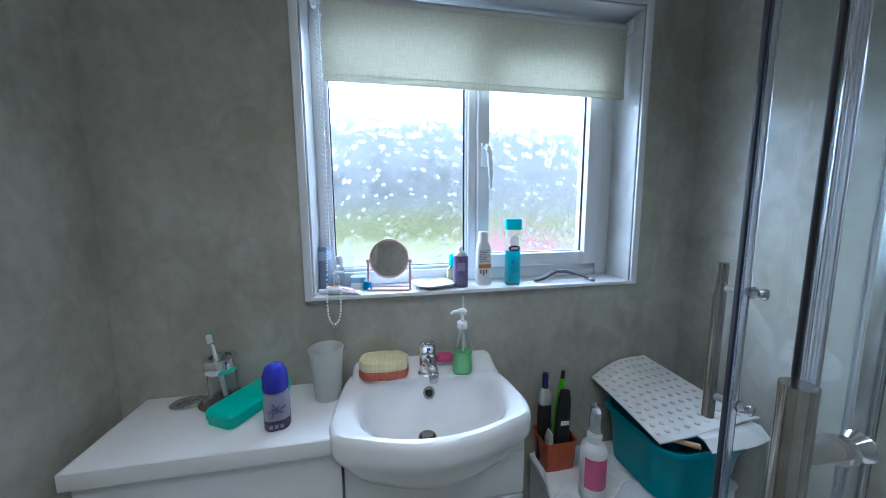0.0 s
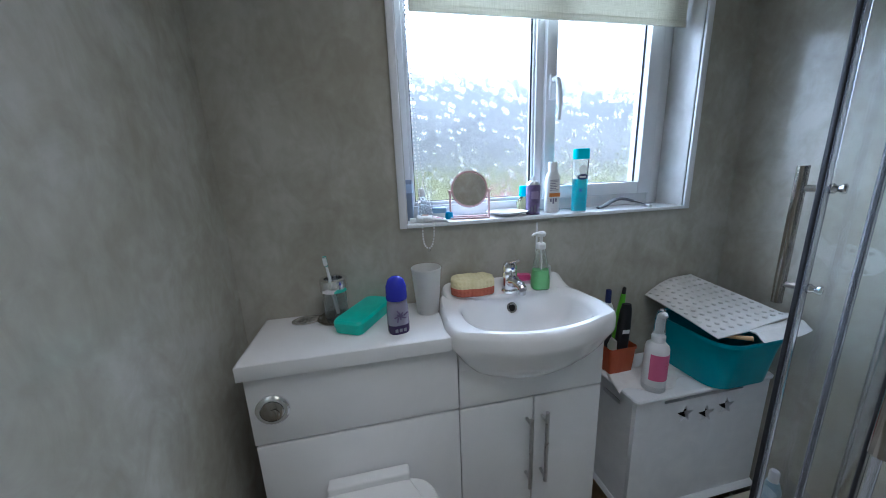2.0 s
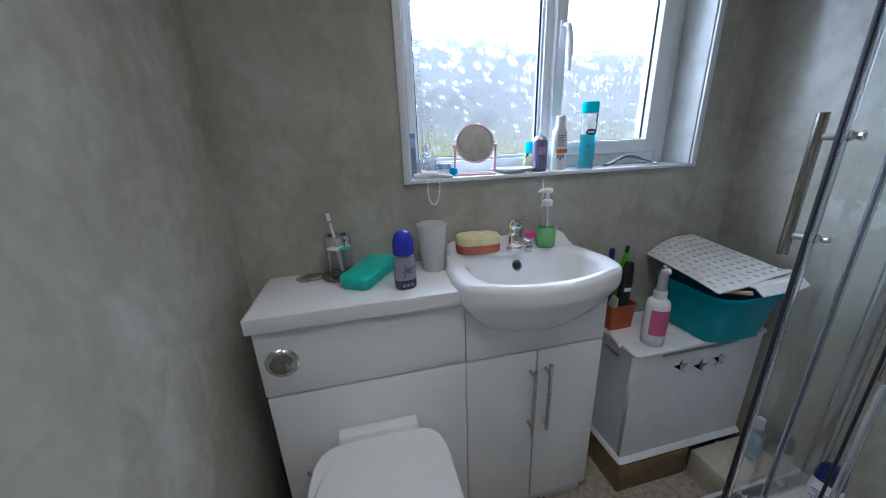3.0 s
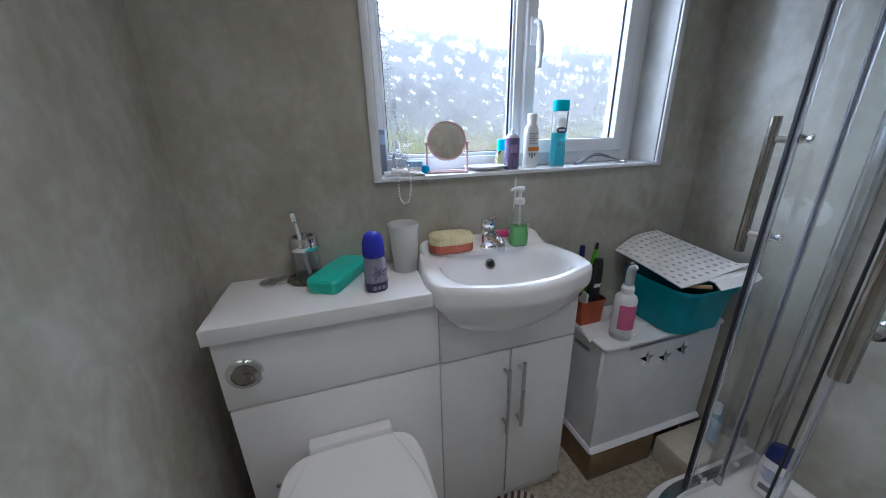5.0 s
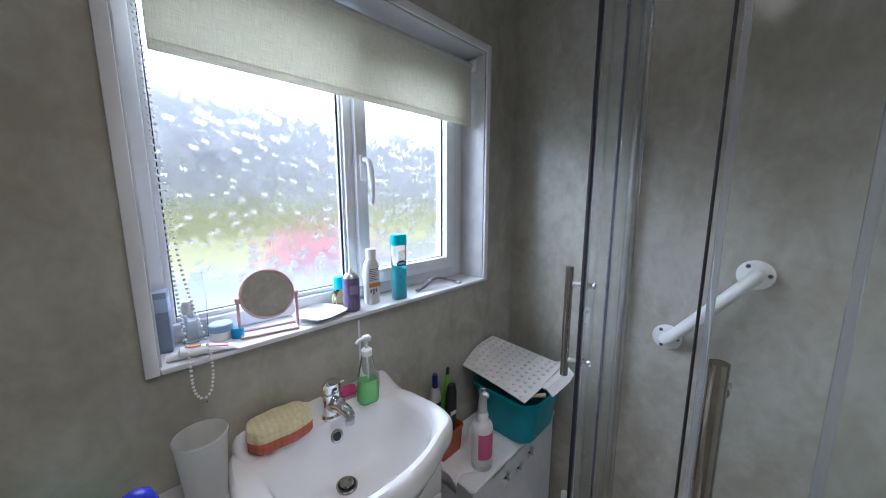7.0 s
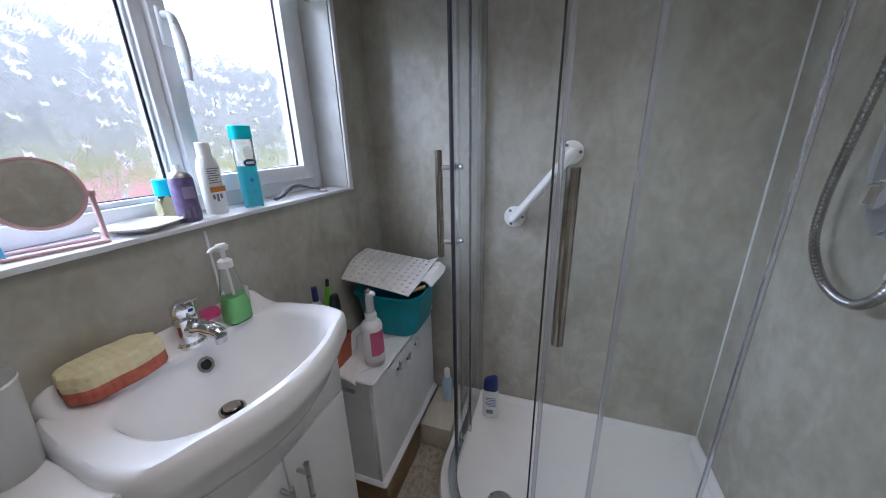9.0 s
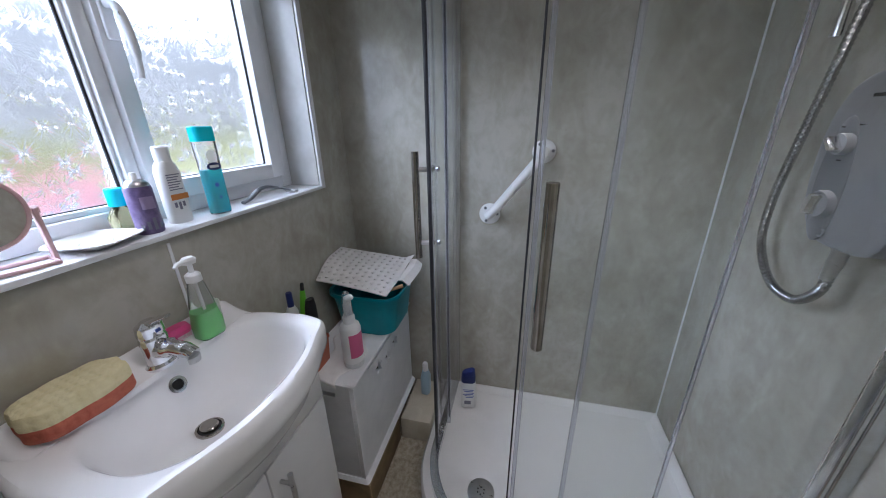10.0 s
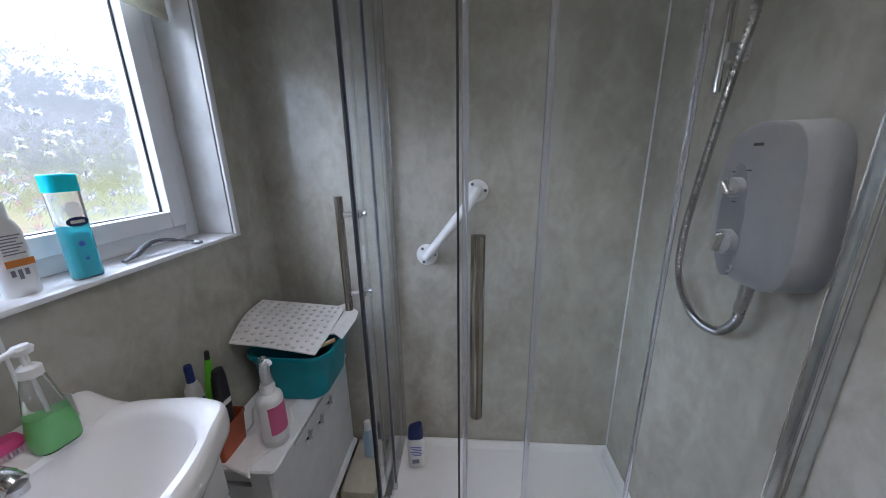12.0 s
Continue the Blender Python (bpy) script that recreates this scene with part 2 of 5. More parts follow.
def thing(name, place, label, category, group="", kind=""):
    ob = new(name)
    ob.empty_display_size = 0.05
    ob.matrix_world = place if isinstance(place, Matrix) else Matrix.Translation(place)
    return tagged(ob, label, category, group, kind)


def box(x0, x1, y0, y1, z0, z1, bev=0.002, seg=2):
    bm = bmesh.new()
    bmesh.ops.create_cube(bm, size=1)
    bmesh.ops.scale(bm, vec=(x1 - x0, y1 - y0, z1 - z0), verts=bm.verts)
    bmesh.ops.translate(bm, vec=((x0 + x1) / 2, (y0 + y1) / 2, (z0 + z1) / 2), verts=bm.verts)
    if bev:
        bmesh.ops.bevel(bm, geom=bm.edges[:], offset=bev, segments=seg, affect="EDGES", profile=0.5, clamp_overlap=True)
    return bm


def rings(loops, cap0=True, cap1=True):
    """Skin a list of closed rings of equally many points."""
    bm = bmesh.new()
    rs = [[bm.verts.new(p) for p in lp] for lp in loops]
    n = len(rs[0])
    for a, b in zip(rs, rs[1:]):
        for i in range(n):
            bm.faces.new((a[i], a[(i + 1) % n], b[(i + 1) % n], b[i]))
    if cap0:
        bm.faces.new(rs[0][::-1])
    if cap1:
        bm.faces.new(rs[-1])
    return bm


def lathe(profile, n=32, sx=1.0, sy=1.0, cap0=True, cap1=True, at=(0, 0, 0)):
    return rings([[(at[0] + r * sx * math.cos(2 * math.pi * i / n), at[1] + r * sy * math.sin(2 * math.pi * i / n), at[2] + z) for i in range(n)] for r, z in profile], cap0, cap1)


def rrect(w, d, r, n=6, cx=0.0, cy=0.0):
    """Rounded rectangle in plan, w by d."""
    r = min(r, w / 2 - 1e-4, d / 2 - 1e-4)
    pts = []
    for k, (sx, sy) in enumerate(((1, 1), (-1, 1), (-1, -1), (1, -1))):
        for i in range(n + 1):
            a = math.pi / 2 * (k + i / n)
            pts.append((cx + sx * (w / 2 - r) + r * math.cos(a), cy + sy * (d / 2 - r) + r * math.sin(a)))
    return pts


def rloft(levels, n=6, cap0=True, cap1=True):
    """levels: (z, width, depth, corner radius, x offset, y offset)."""
    return rings([[(x, y, z) for x, y in rrect(w, d, r, n, ox, oy)] for z, w, d, r, ox, oy in levels], cap0, cap1)


def tube(path, radius, n=12, cap=True, flat=1.0):
    """Sweep a circle along a path; radius is one number or one for each point."""
    pts = [Vector(p) for p in path]
    loops = []
    up = None
    for i, p in enumerate(pts):
        d = (pts[min(i + 1, len(pts) - 1)] - pts[max(i - 1, 0)]).normalized()
        if up is None:
            up = Vector((0, 0, 1)) if abs(d.z) < 0.9 else Vector((0, 1, 0))
        side = d.cross(up).normalized()
        up = side.cross(d).normalized()
        r = radius[i] if isinstance(radius, (list, tuple)) else radius
        loops.append([p + (side * math.cos(2 * math.pi * k / n) + up * flat * math.sin(2 * math.pi * k / n)) * r for k in range(n)])
    return rings(loops, cap, cap)


def smooth_path(points, per=8):
    """Catmull-Rom through the points."""
    p = [Vector(q) for q in points]
    p = [2 * p[0] - p[1]] + p + [2 * p[-1] - p[-2]]
    out = []
    for i in range(1, len(p) - 2):
        for k in range(per):
            t = k / per
            a, b, c, d = p[i - 1], p[i], p[i + 1], p[i + 2]
            out.append(0.5 * ((2 * b) + (c - a) * t + (2 * a - 5 * b + 4 * c - d) * t * t + (3 * b - a - 3 * c + d) * t ** 3))
    out.append(p[-2])
    return out


def sheet(outline, thick, holes=()):
    """A flat plate in the x-z plane with holes through it, extruded along y by thick, centred on y = 0."""
    cu = bpy.data.curves.new("c", "CURVE")
    cu.dimensions, cu.fill_mode = "2D", "BOTH"
    cu.extrude = thick / 2
    for loop in (outline, *holes):
        sp = cu.splines.new("POLY")
        sp.points.add(len(loop) - 1)
        for q, (x, z) in zip(sp.points, loop):
            q.co = (x, z, 0, 1)
        sp.use_cyclic_u = True
    tmp = bpy.data.objects.new("tmp", cu)
    me = bpy.data.meshes.new_from_object(tmp)
    bpy.data.objects.remove(tmp)
    bpy.data.curves.remove(cu)
    me.materials.clear()
    me.transform(Matrix.Rotation(radians(90), 4, "X"))
    return me


def wrap(points_z, radius, sweep, facing, inset=0.0003, n=14, squash=1.0):
    """A thin curved label on a round body: z0, z1, radius, its sweep and the way it faces (degrees)."""
    z0, z1 = points_z
    bm = bmesh.new()
    grid = []
    for i in range(n + 1):
        a = radians(facing - sweep / 2 + sweep * i / n)
        c, s = math.cos(a), math.sin(a) * squash
        grid.append([bm.verts.new(((radius + o) * c, (radius + o) * s, z)) for o, z in ((inset, z0), (inset, z1), (-inset, z1), (-inset, z0))])
    for a, b in zip(grid, grid[1:]):
        for k in range(4):
            bm.faces.new((a[k], b[k], b[(k + 1) % 4], a[(k + 1) % 4]))
    bm.faces.new(grid[0])
    bm.faces.new(grid[-1][::-1])
    return bm


# ---- the room ----
XL, XR, YS, ZC = -0.54, 1.105, -1.325, 2.35
WX0, WX1, WZ0, WZ1, WD = -0.068, 0.896, 1.112, 1.928, 0.11  # window opening and reveal depth


def structure(name, bm, material, label, category):
    return tagged(part(name, bm, material), label, category, kind="structure")


structure("floor", box(XL - 0.1, XR + 0.1, YS - 0.1, 0.22, -0.42, 0.0, 0), M_FLOOR, "beige speckled vinyl floor", "floor")
structure("ceiling", box(XL - 0.1, XR + 0.1, YS - 0.1, 0.25, ZC, ZC + 0.1, 0), M_CEIL, "plain white painted bathroom ceiling", "ceiling")
structure("wall_west", box(XL - 0.1, XL, YS, 0.0, 0, ZC, 0), M_WALL, "greige marble-effect glossy wall panel", "wall")
structure("wall_east", box(XR, XR + 0.1, YS, 0.0, 0, ZC, 0), M_WALL, "greige marble-effect glossy wall panel", "wall")
structure("wall_south", box(XL - 0.1, XR + 0.1, YS - 0.1, YS, 0, ZC, 0), M_WALL, "greige marble-effect glossy wall behind the shower", "wall")
nw = sheet([(XL - 0.1, 0), (XR + 0.1, 0), (XR + 0.1, ZC), (XL - 0.1, ZC)], 0.22, [[(WX0, WZ0 - 0.012), (WX1, WZ0 - 0.012), (WX1, WZ1), (WX0, WZ1)]])
nw.transform(Matrix.Translation((0, 0.11, 0)))
structure("wall_north", nw, M_WALL, "marble-effect panelled wall with a recessed window", "wall")
for x, z1 in ((0.345, 1.09),):
    structure("trim", box(x - 0.003, x + 0.003, -0.003, 0.0, 0.905, z1, 0.001), M_UPVC, "thin pale joint strip between wall panels", "trim")
structure("trim", box(XR - 0.005, XR, YS, YS + 0.005, 0.1, ZC, 0.001), M_UPVC, "white inside corner strip of the shower walls", "trim")

# white edging round the window reveal
for nm, b in (("left", (WX0 - 0.021, WX0, WZ0 - 0.012, WZ1 + 0.024)), ("right", (WX1, WX1 + 0.022, WZ0 - 0.012, WZ1 + 0.024))):
    structure("trim", box(b[0], b[1], -0.009, -0.0005, b[2], b[3], 0.002), M_UPVC, "white plastic edging of the window reveal", "trim")
structure("trim", box(WX0, WX1, -0.009, -0.0005, WZ1, WZ1 + 0.024, 0.002), M_UPVC, "white plastic edging above the window", "trim")
structure("window_sill", box(WX0 + 0.0005, WX1 - 0.0005, -0.012, WD + 0.01, WZ0 - 0.0115, WZ0, 0.003), M_UPVC, "white plastic window sill board", "window sill")
structure("ceiling_of_reveal", box(WX0 + 0.0005, WX1 - 0.0005, 0.0, WD, WZ1 - 0.005, WZ1 - 0.0005, 0.001), M_UPVC, "white lining under the window head", "trim")

# lighter copy of the wall panel: window light on the reveal sides, as colour
M_REVEAL_LIT = mottle(mat("marbled_panel_lit_copy", rough=0.25), [(0.35, (0.56, 0.555, 0.53)), (0.65, (0.66, 0.66, 0.645))], scale=9.0, detail=3.0, rough=(0.2, 0.3), distortion=0.2)
for x0, x1 in ((WX0 + 0.0005, WX0 + 0.004), (WX1 - 0.004, WX1 - 0.0005)):
    structure("reveal_lining", box(x0, x1, 0.0, WD - 0.0005, WZ0 + 0.0005, WZ1 - 0.006, 0.0005), M_REVEAL_LIT, "marbled panel of the window reveal, window light painted in", "trim")

# window: fixed light and opening casement
win = thing("window_1", (0, WD, 0), "white plastic two-light window with flower-patterned obscured glass", "window", kind="structure")
MX0, MX1 = 0.383, 0.438


def bar(name, x0, x1, z0, z1, y0=0.0, y1=0.06, parent=win, bev=0.004, m=None):
    return part(name, box(x0, x1, y0, y1, z0, z1, bev), m or M_UPVC, parent)


bar("window_frame", WX0, WX0 + 0.032, WZ0, WZ1)
bar("window_frame", WX1 - 0.046, WX1, WZ0, WZ1)
bar("window_frame", WX0 + 0.032, WX1 - 0.046, WZ0, WZ0 + 0.04)
bar("window_frame", WX0 + 0.032, WX1 - 0.046, WZ1 - 0.05, WZ1)
bar("mullion", MX0 + 0.006, MX1 - 0.022, WZ0 + 0.04, WZ1 - 0.05, 0.002)
GL = (WX0 + 0.032, MX0 + 0.006, WZ0 + 0.04, WZ1 - 0.05)
for a in ((GL[0], GL[0] + 0.012, GL[2], GL[3]), (GL[1] - 0.007, GL[1], GL[2], GL[3]), (GL[0] + 0.012, GL[1] - 0.007, GL[2], GL[2] + 0.012)):
    bar("glazing_bead", *a, 0.012, 0.03, bev=0.003)
cx0, cx1, cz0, cz1 = MX1 - 0.022, WX1 - 0.046, WZ0 + 0.04, WZ1 - 0.05
cas = bar("casement", cx0, cx0 + 0.038, cz0, cz1, -0.014, 0.045)
for a in ((cx1 - 0.054, cx1, cz0, cz1), (cx0 + 0.038, cx1 - 0.054, cz0, cz0 + 0.044), (cx0 + 0.038, cx1 - 0.054, cz1 - 0.044, cz1)):
    bar("rail", *a, -0.014, 0.045, parent=cas)
GR = (cx0 + 0.038, cx1 - 0.054, cz0 + 0.044, cz1 - 0.044)
for g, y in ((GL, 0.024), (GR, 0.014)):
    p = part("pane", box(g[0] - 0.004, g[1] + 0.004, y, y + 0.006, g[2] - 0.004, g[3] + 0.004, 0), M_FLOWER, win, "flower-patterned obscured glass")
    p.visible_shadow = False
    # black gasket line inside the glass edge
    bead = (0.012, 0.007, 0.012) if y > 0.02 else (0.0, 0.0, 0.0)
    for x0, x1, z0, z1 in ((g[0] + bead[0], g[0] + bead[0] + 0.003, g[2], g[3]), (g[1] - bead[1] - 0.005, g[1] - bead[1], g[2], g[3]), (g[0], g[1], g[2] + bead[2], g[2] + bead[2] + 0.002)):
        part("gasket", box(x0, x1, y - 0.004, y - 0.0005, z0, z1, 0), M_BLACK, win)
hx = cx0 + 0.02
hd = part("handle", box(hx - 0.011, hx + 0.011, -0.024, -0.014, 1.47, 1.545, 0.004, 3), M_UPVC, cas, "white lever handle with a key button")
part("lever", tube(smooth_path([(hx, -0.024, 1.53), (hx + 0.003, -0.042, 1.525), (hx + 0.008, -0.048, 1.49), (hx + 0.012, -0.046, 1.44), (hx + 0.012, -0.042, 1.405)]), [0.0075] * 8 + [0.0085] * 16 + [0.006] * 9, 12), M_UPVC, cas)
part("key_button", lathe([(0.004, -0.002), (0.004, 0.002)], 12), M_STEEL, cas).matrix_basis = pose(hx + 0.001, -0.05, 1.512, 90)

# roller blind
bl = thing("roller_blind", (0, 0.052, 0.004), "cream woven roller blind pulled a third of the way down", "blind")
part("fabric", box(-0.022, 0.878, -0.0008, 0.0008, 1.694, 1.898, 0), M_BLIND, bl, "cream woven fabric")
part("hem_bar", box(-0.022, 0.878, -0.0045, 0.0045, 1.678, 1.697, 0.003, 2), M_BLIND, bl, "darker fabric-covered bottom bar")
part("roller", tube([(-0.04, 0.012, 1.888), (0.882, 0.012, 1.888)], 0.014, 20), M_WHITEP, bl)
part("bracket", box(-0.05, -0.038, -0.018, 0.03, 1.868, 1.908, 0.003), M_WHITEP, bl)
part("bracket", box(0.882, 0.888, -0.018, 0.03, 1.868, 1.908, 0.003), M_WHITEP, bl)
part("chain_wheel", tube([(-0.04, 0.004, 1.888), (-0.03, 0.004, 1.888)], 0.016, 16), M_WHITEP, bl)


def bead_chain(points, every):
    pts = smooth_path(points, 24)
    bm = bmesh.new()
    run, last = 0.0, pts[0]
    for p in pts:
        run += (p - last).length
        last = p
        if run >= every:
            run = 0.0
            bmesh.ops.create_icosphere(bm, subdivisions=1, radius=0.003, matrix=Matrix.Translation(p))
    return bm


tagged(part("bead_chain", bead_chain([(-0.037, -0.008, 1.88), (-0.034, -0.012, 1.6), (-0.03, -0.03, 1.3), (-0.028, -0.085, 1.13), (-0.026, -0.088, 1.06), (-0.012, -0.09, 1.04), (0.002, -0.088, 1.06), (0.004, -0.084, 1.13), (-0.018, -0.03, 1.3), (-0.026, 0.0, 1.6), (-0.032, 0.012, 1.88)], 0.0068), M_WHITEP, bl, "white bead pull chain"), kind="stuff")
part("chain_link", box(-0.016, -0.008, -0.093, -0.087, 1.031, 1.043, 0.001), M_CLEARP, bl)

# ceiling lamps
for x, y in ((-0.08, -0.7), (0.3, -0.55), (-0.15, -1.2), (0.25, -1.2)):
    dl = thing("downlight", (x, y, ZC), "round recessed ceiling downlight with a chrome rim", "ceiling light", "ceiling downlights")
    part("rim", lathe([(0.028, 0), (0.042, 0), (0.04, -0.006), (0.028, -0.004)], 28, cap0=False, cap1=False), M_CHROME, dl)
    part("lens", lathe([(0.028, -0.002), (0.02, -0.004)], 24), M_LAMP, dl)
    beam = bpy.data.lights.new("downlight_beam", "SPOT")
    beam.energy, beam.color, beam.shadow_soft_size = 4.4, (1.0, 0.89, 0.77), 0.03
    beam.spot_size, beam.spot_blend = radians(105), 0.8
    new("downlight_beam", beam).matrix_world = Matrix.Translation((x, y, ZC - 0.03))

# ---- garden beyond the window ----
def stuff_mat(name, a, c, scale):
    return mottle(mat(name, a, 0.8), [(0.3, a), (0.7, c)], scale=scale, bump=0.3, fine=20.0)


M_GRASS = stuff_mat("lawn", (0.38, 0.41, 0.22), (0.5, 0.52, 0.32), 1.5)
M_SLAB = stuff_mat("patio", (0.2, 0.225, 0.27), (0.3, 0.33, 0.38), 2.0)
M_HEDGE = stuff_mat("hedge_leaves", (0.29, 0.32, 0.17), (0.4, 0.42, 0.25), 3.0)
M_FLOWERR = stuff_mat("red_blossom", (0.6, 0.34, 0.37), (0.74, 0.46, 0.49), 9.0)
# distance haze is painted into the far trees' pale blue-grey
M_FAR_HAZED = stuff_mat("far_trees_haze_tone", (0.4, 0.43, 0.48), (0.52, 0.55, 0.6), 0.5)
structure("ground", box(-400, 400, -400, 800, -0.5, -0.4, 0), M_GRASS, "lawn and fields reaching the horizon", "ground")
structure("patio", box(-12, 16, 0.26, 8.0, -0.4, -0.36, 0.01), M_SLAB, "pale grey garden paving below the window", "paving")


def leafy(name, centre, size, count, leaf, material, label, category, seed):
    rnd = random.Random(seed)
    bm = bmesh.new()
    for _ in range(count):
        while True:
            v = Vector((rnd.uniform(-1, 1), rnd.uniform(-1, 1), rnd.uniform(0, 1)))
            if v.x ** 2 + v.y ** 2 + v.z ** 2 < 1 + 0.25 * math.sin(7 * v.x + seed):
                break
        c = Vector((centre[0] + v.x * size[0], centre[1] + v.y * size[1], centre[2] + v.z * size[2]))
        q = Euler([rnd.uniform(0, 6.3) for _ in range(3)]).to_matrix()
        l = leaf * rnd.uniform(0.6, 1.4)
        a = [bm.verts.new(c + q @ Vector(p)) for p in ((-l, 0, 0), (0, -0.5 * l, 0.12 * l), (l, 0, 0), (0, 0.5 * l, 0.12 * l))]
        bm.faces.new(a)
    me = bpy.data.meshes.new(name)
    bm.to_mesh(me)
    bm.free()
    return tagged(part(name, me, material), label, category, kind="stuff")


leafy("hedge", (6.0, 17.0, -0.4), (22.0, 0.9, 1.7), 9000, 0.12, M_HEDGE, "trimmed yellow-green hedge at the end of the lawn", "hedge", 3)
leafy("flowering_shrub", (4.4, 8.6, -0.4), (2.0, 0.7, 0.9), 5000, 0.07, M_FLOWERR, "shrub covered in red blossom beside the lawn", "shrub", 5)
leafy("far_woods", (5, 60, -0.4), (90.0, 6.0, 12.0), 9000, 1.0, M_FAR_HAZED, "line of far trees with haze painted into the grey", "trees", 8)

# ---- toilet unit and vanity ----
CT = 0.868  # worktop height
wu = thing("toilet_cistern_unit", (0, 0, 0), "white gloss boxed cistern unit with two panels", "cabinet")
part("body", box(-0.473, 0.014, -0.212, -0.002, 0.06, 0.829, 0.002), M_GLOSS, wu)
part("upper_panel", box(-0.474, 0.0155, -0.231, -0.213, 0.653, 0.824, 0.003), M_GLOSS, wu)
part("lower_panel", box(-0.472, 0.0155, -0.231, -0.213, 0.062, 0.648, 0.003), M_GLOSS, wu)
part("plinth", box(-0.465, 0.012, -0.195, -0.01, 0.0, 0.059, 0.001), M_GLOSS, wu)
part("screw_cap", lathe([(0.006, 0), (0.006, 0.003), (0.004, 0.004)], 14), M_CHROME, wu).matrix_basis = pose(-0.415, -0.231, 0.40, 90)
fb = part("flush_button", lathe([(0.037, 0), (0.037, 0.005), (0.033, 0.009), (0.026, 0.009), (0.0255, 0.005)], 36, cap1=False), M_CHROME, wu, "round chrome dual flush button")
fb.matrix_basis = pose(-0.422, -0.231, 0.744, 90)
part("large_button", lathe([(0.0245, 0.003), (0.0245, 0.009), (0.02, 0.0105)], 32), M_DKSTEEL, fb)
part("small_button", lathe([(0.012, 0.009), (0.012, 0.012), (0.009, 0.013)], 24, at=(0.004, -0.006, 0)), M_DKSTEEL, fb)

wt = thing("worktop", (0, 0, 0), "white gloss worktop over the cistern unit", "worktop")
part("board", box(-0.478, -0.002, -0.244, -0.001, CT - 0.036, CT, 0.003, 3), M_GLOSS, wt)
part("front_edging", box(-0.479, -0.001, -0.2465, -0.2442, CT - 0.036, CT - 0.0005, 0.0008), M_GLOSS, wt)
part("end_edging", box(-0.4805, -0.4785, -0.2465, -0.001, CT - 0.036, CT - 0.0005, 0.0008), M_GLOSS, wt)

wc = thing("toilet", Matrix.Translation((-0.226, -0.233, 0)) @ Matrix.Diagonal((0.94, 1.0, 0.968, 1)), "white ceramic back-to-wall toilet with closed lid", "toilet")


def pan_ring(w, l, z, y0=0.0, flat=0.35, n=40):
    out = []
    for i in range(n):
        a = 2 * math.pi * i / n
        c, s = math.cos(a), math.sin(a)
        x = w / 2 * (abs(c) ** 0.75) * (1 if c > 0 else -1)
        y = -l / 2 + l / 2 * s
        if s > 0:
            y = -l / 2 + l / 2 * (s ** flat if s > 0 else s)
            x = w / 2 * (1 if c > 0 else -1) * (abs(c) ** 0.4)
        out.append((x, y0 + y, z))
    return out


part("pan", rings([pan_ring(0.24, 0.33, 0.0), pan_ring(0.25, 0.35, 0.05), pan_ring(0.27, 0.38, 0.2), pan_ring(0.33, 0.44, 0.38), pan_ring(0.345, 0.455, 0.46), pan_ring(0.34, 0.45, 0.476)]), M_CERAMIC, wc)
part("seat", rings([pan_ring(0.345, 0.45, 0.478, -0.01), pan_ring(0.355, 0.46, 0.484, -0.006), pan_ring(0.355, 0.46, 0.496, -0.006), pan_ring(0.345, 0.45, 0.501, -0.01)]), M_WHITEP, wc)


def lid_ring(w, l, z, w0=None):
    """Lid in plan: narrow at the hinge, widening with a round front."""
    w0 = w0 or w * 0.60
    left, n = [], 22
    for i in range(n + 1):
        u = i / n
        y = -0.02 - u * l
        half = w0 / 2 + (w / 2 - w0 / 2) * math.sin(min(u / 0.48, 1) * math.pi / 2)
        if u > 0.48:
            half = w / 2 * math.sqrt(max(0.0, 1 - ((u - 0.48) / 0.52) ** 2.2))
        left.append((half, y))
    pts = [(x, y) for x, y in left[:-1]] + [(0.0, left[-1][1])] + [(-x, y) for x, y in left[:-1][::-1]]
    return [(x, y, z) for x, y in pts]


part("lid", rings([lid_ring(0.33, 0.44, 0.503), lid_ring(0.338, 0.446, 0.507), lid_ring(0.338, 0.446, 0.514), lid_ring(0.324, 0.436, 0.520), lid_ring(0.25, 0.38, 0.523)]), M_WHITEP, wc, "closed white plastic lid")
part("hinge_cover", box(-0.106, 0.106, -0.034, -0.002, 0.498, 0.542, 0.006, 3), M_WHITEP, wc)

# vanity
van = thing("vanity_unit", (0, 0, 0), "white gloss vanity cabinet with two doors under a basin", "cabinet")
part("body", box(0.02, 0.443, -0.204, -0.002, 0.06, 0.752, 0.002), M_GLOSS, van)
part("fascia", box(0.019, 0.444, -0.222, -0.205, 0.643, 0.756, 0.003), M_GLOSS, van)
for x0, x1 in ((0.019, 0.06), (0.403, 0.444)):
    part("fascia_end", box(x0, x1, -0.222, -0.205, 0.753, 0.826, 0.003), M_GLOSS, van)
for x0, x1 in ((0.021, 0.036), (0.427, 0.442)):
    part("side_panel", box(x0, x1, -0.205, -0.004, 0.75, 0.826, 0.001), M_GLOSS, van)
part("plinth", box(0.022, 0.442, -0.2, -0.02, 0.0, 0.056, 0.002), M_GLOSS, van)
for x0, x1, hx_, hinge in ((0.019, 0.2305, 0.212, 0), (0.2335, 0.444, 0.259, 1)):
    dr = part("door", box(x0, x1, -0.222, -0.205, 0.06, 0.638, 0.003), M_GLOSS, van)
    h = part("handle", tube([(hx_, -0.252, 0.364 + 0.014 * hinge), (hx_, -0.252, 0.592 + 0.014 * hinge)], 0.0058, 14), M_STEEL, dr, "brushed steel bar handle")
    for z in (0.39, 0.574):
        part("post", tube([(hx_, -0.252, z), (hx_, -0.221, z)], 0.0045, 10), M_STEEL, dr)

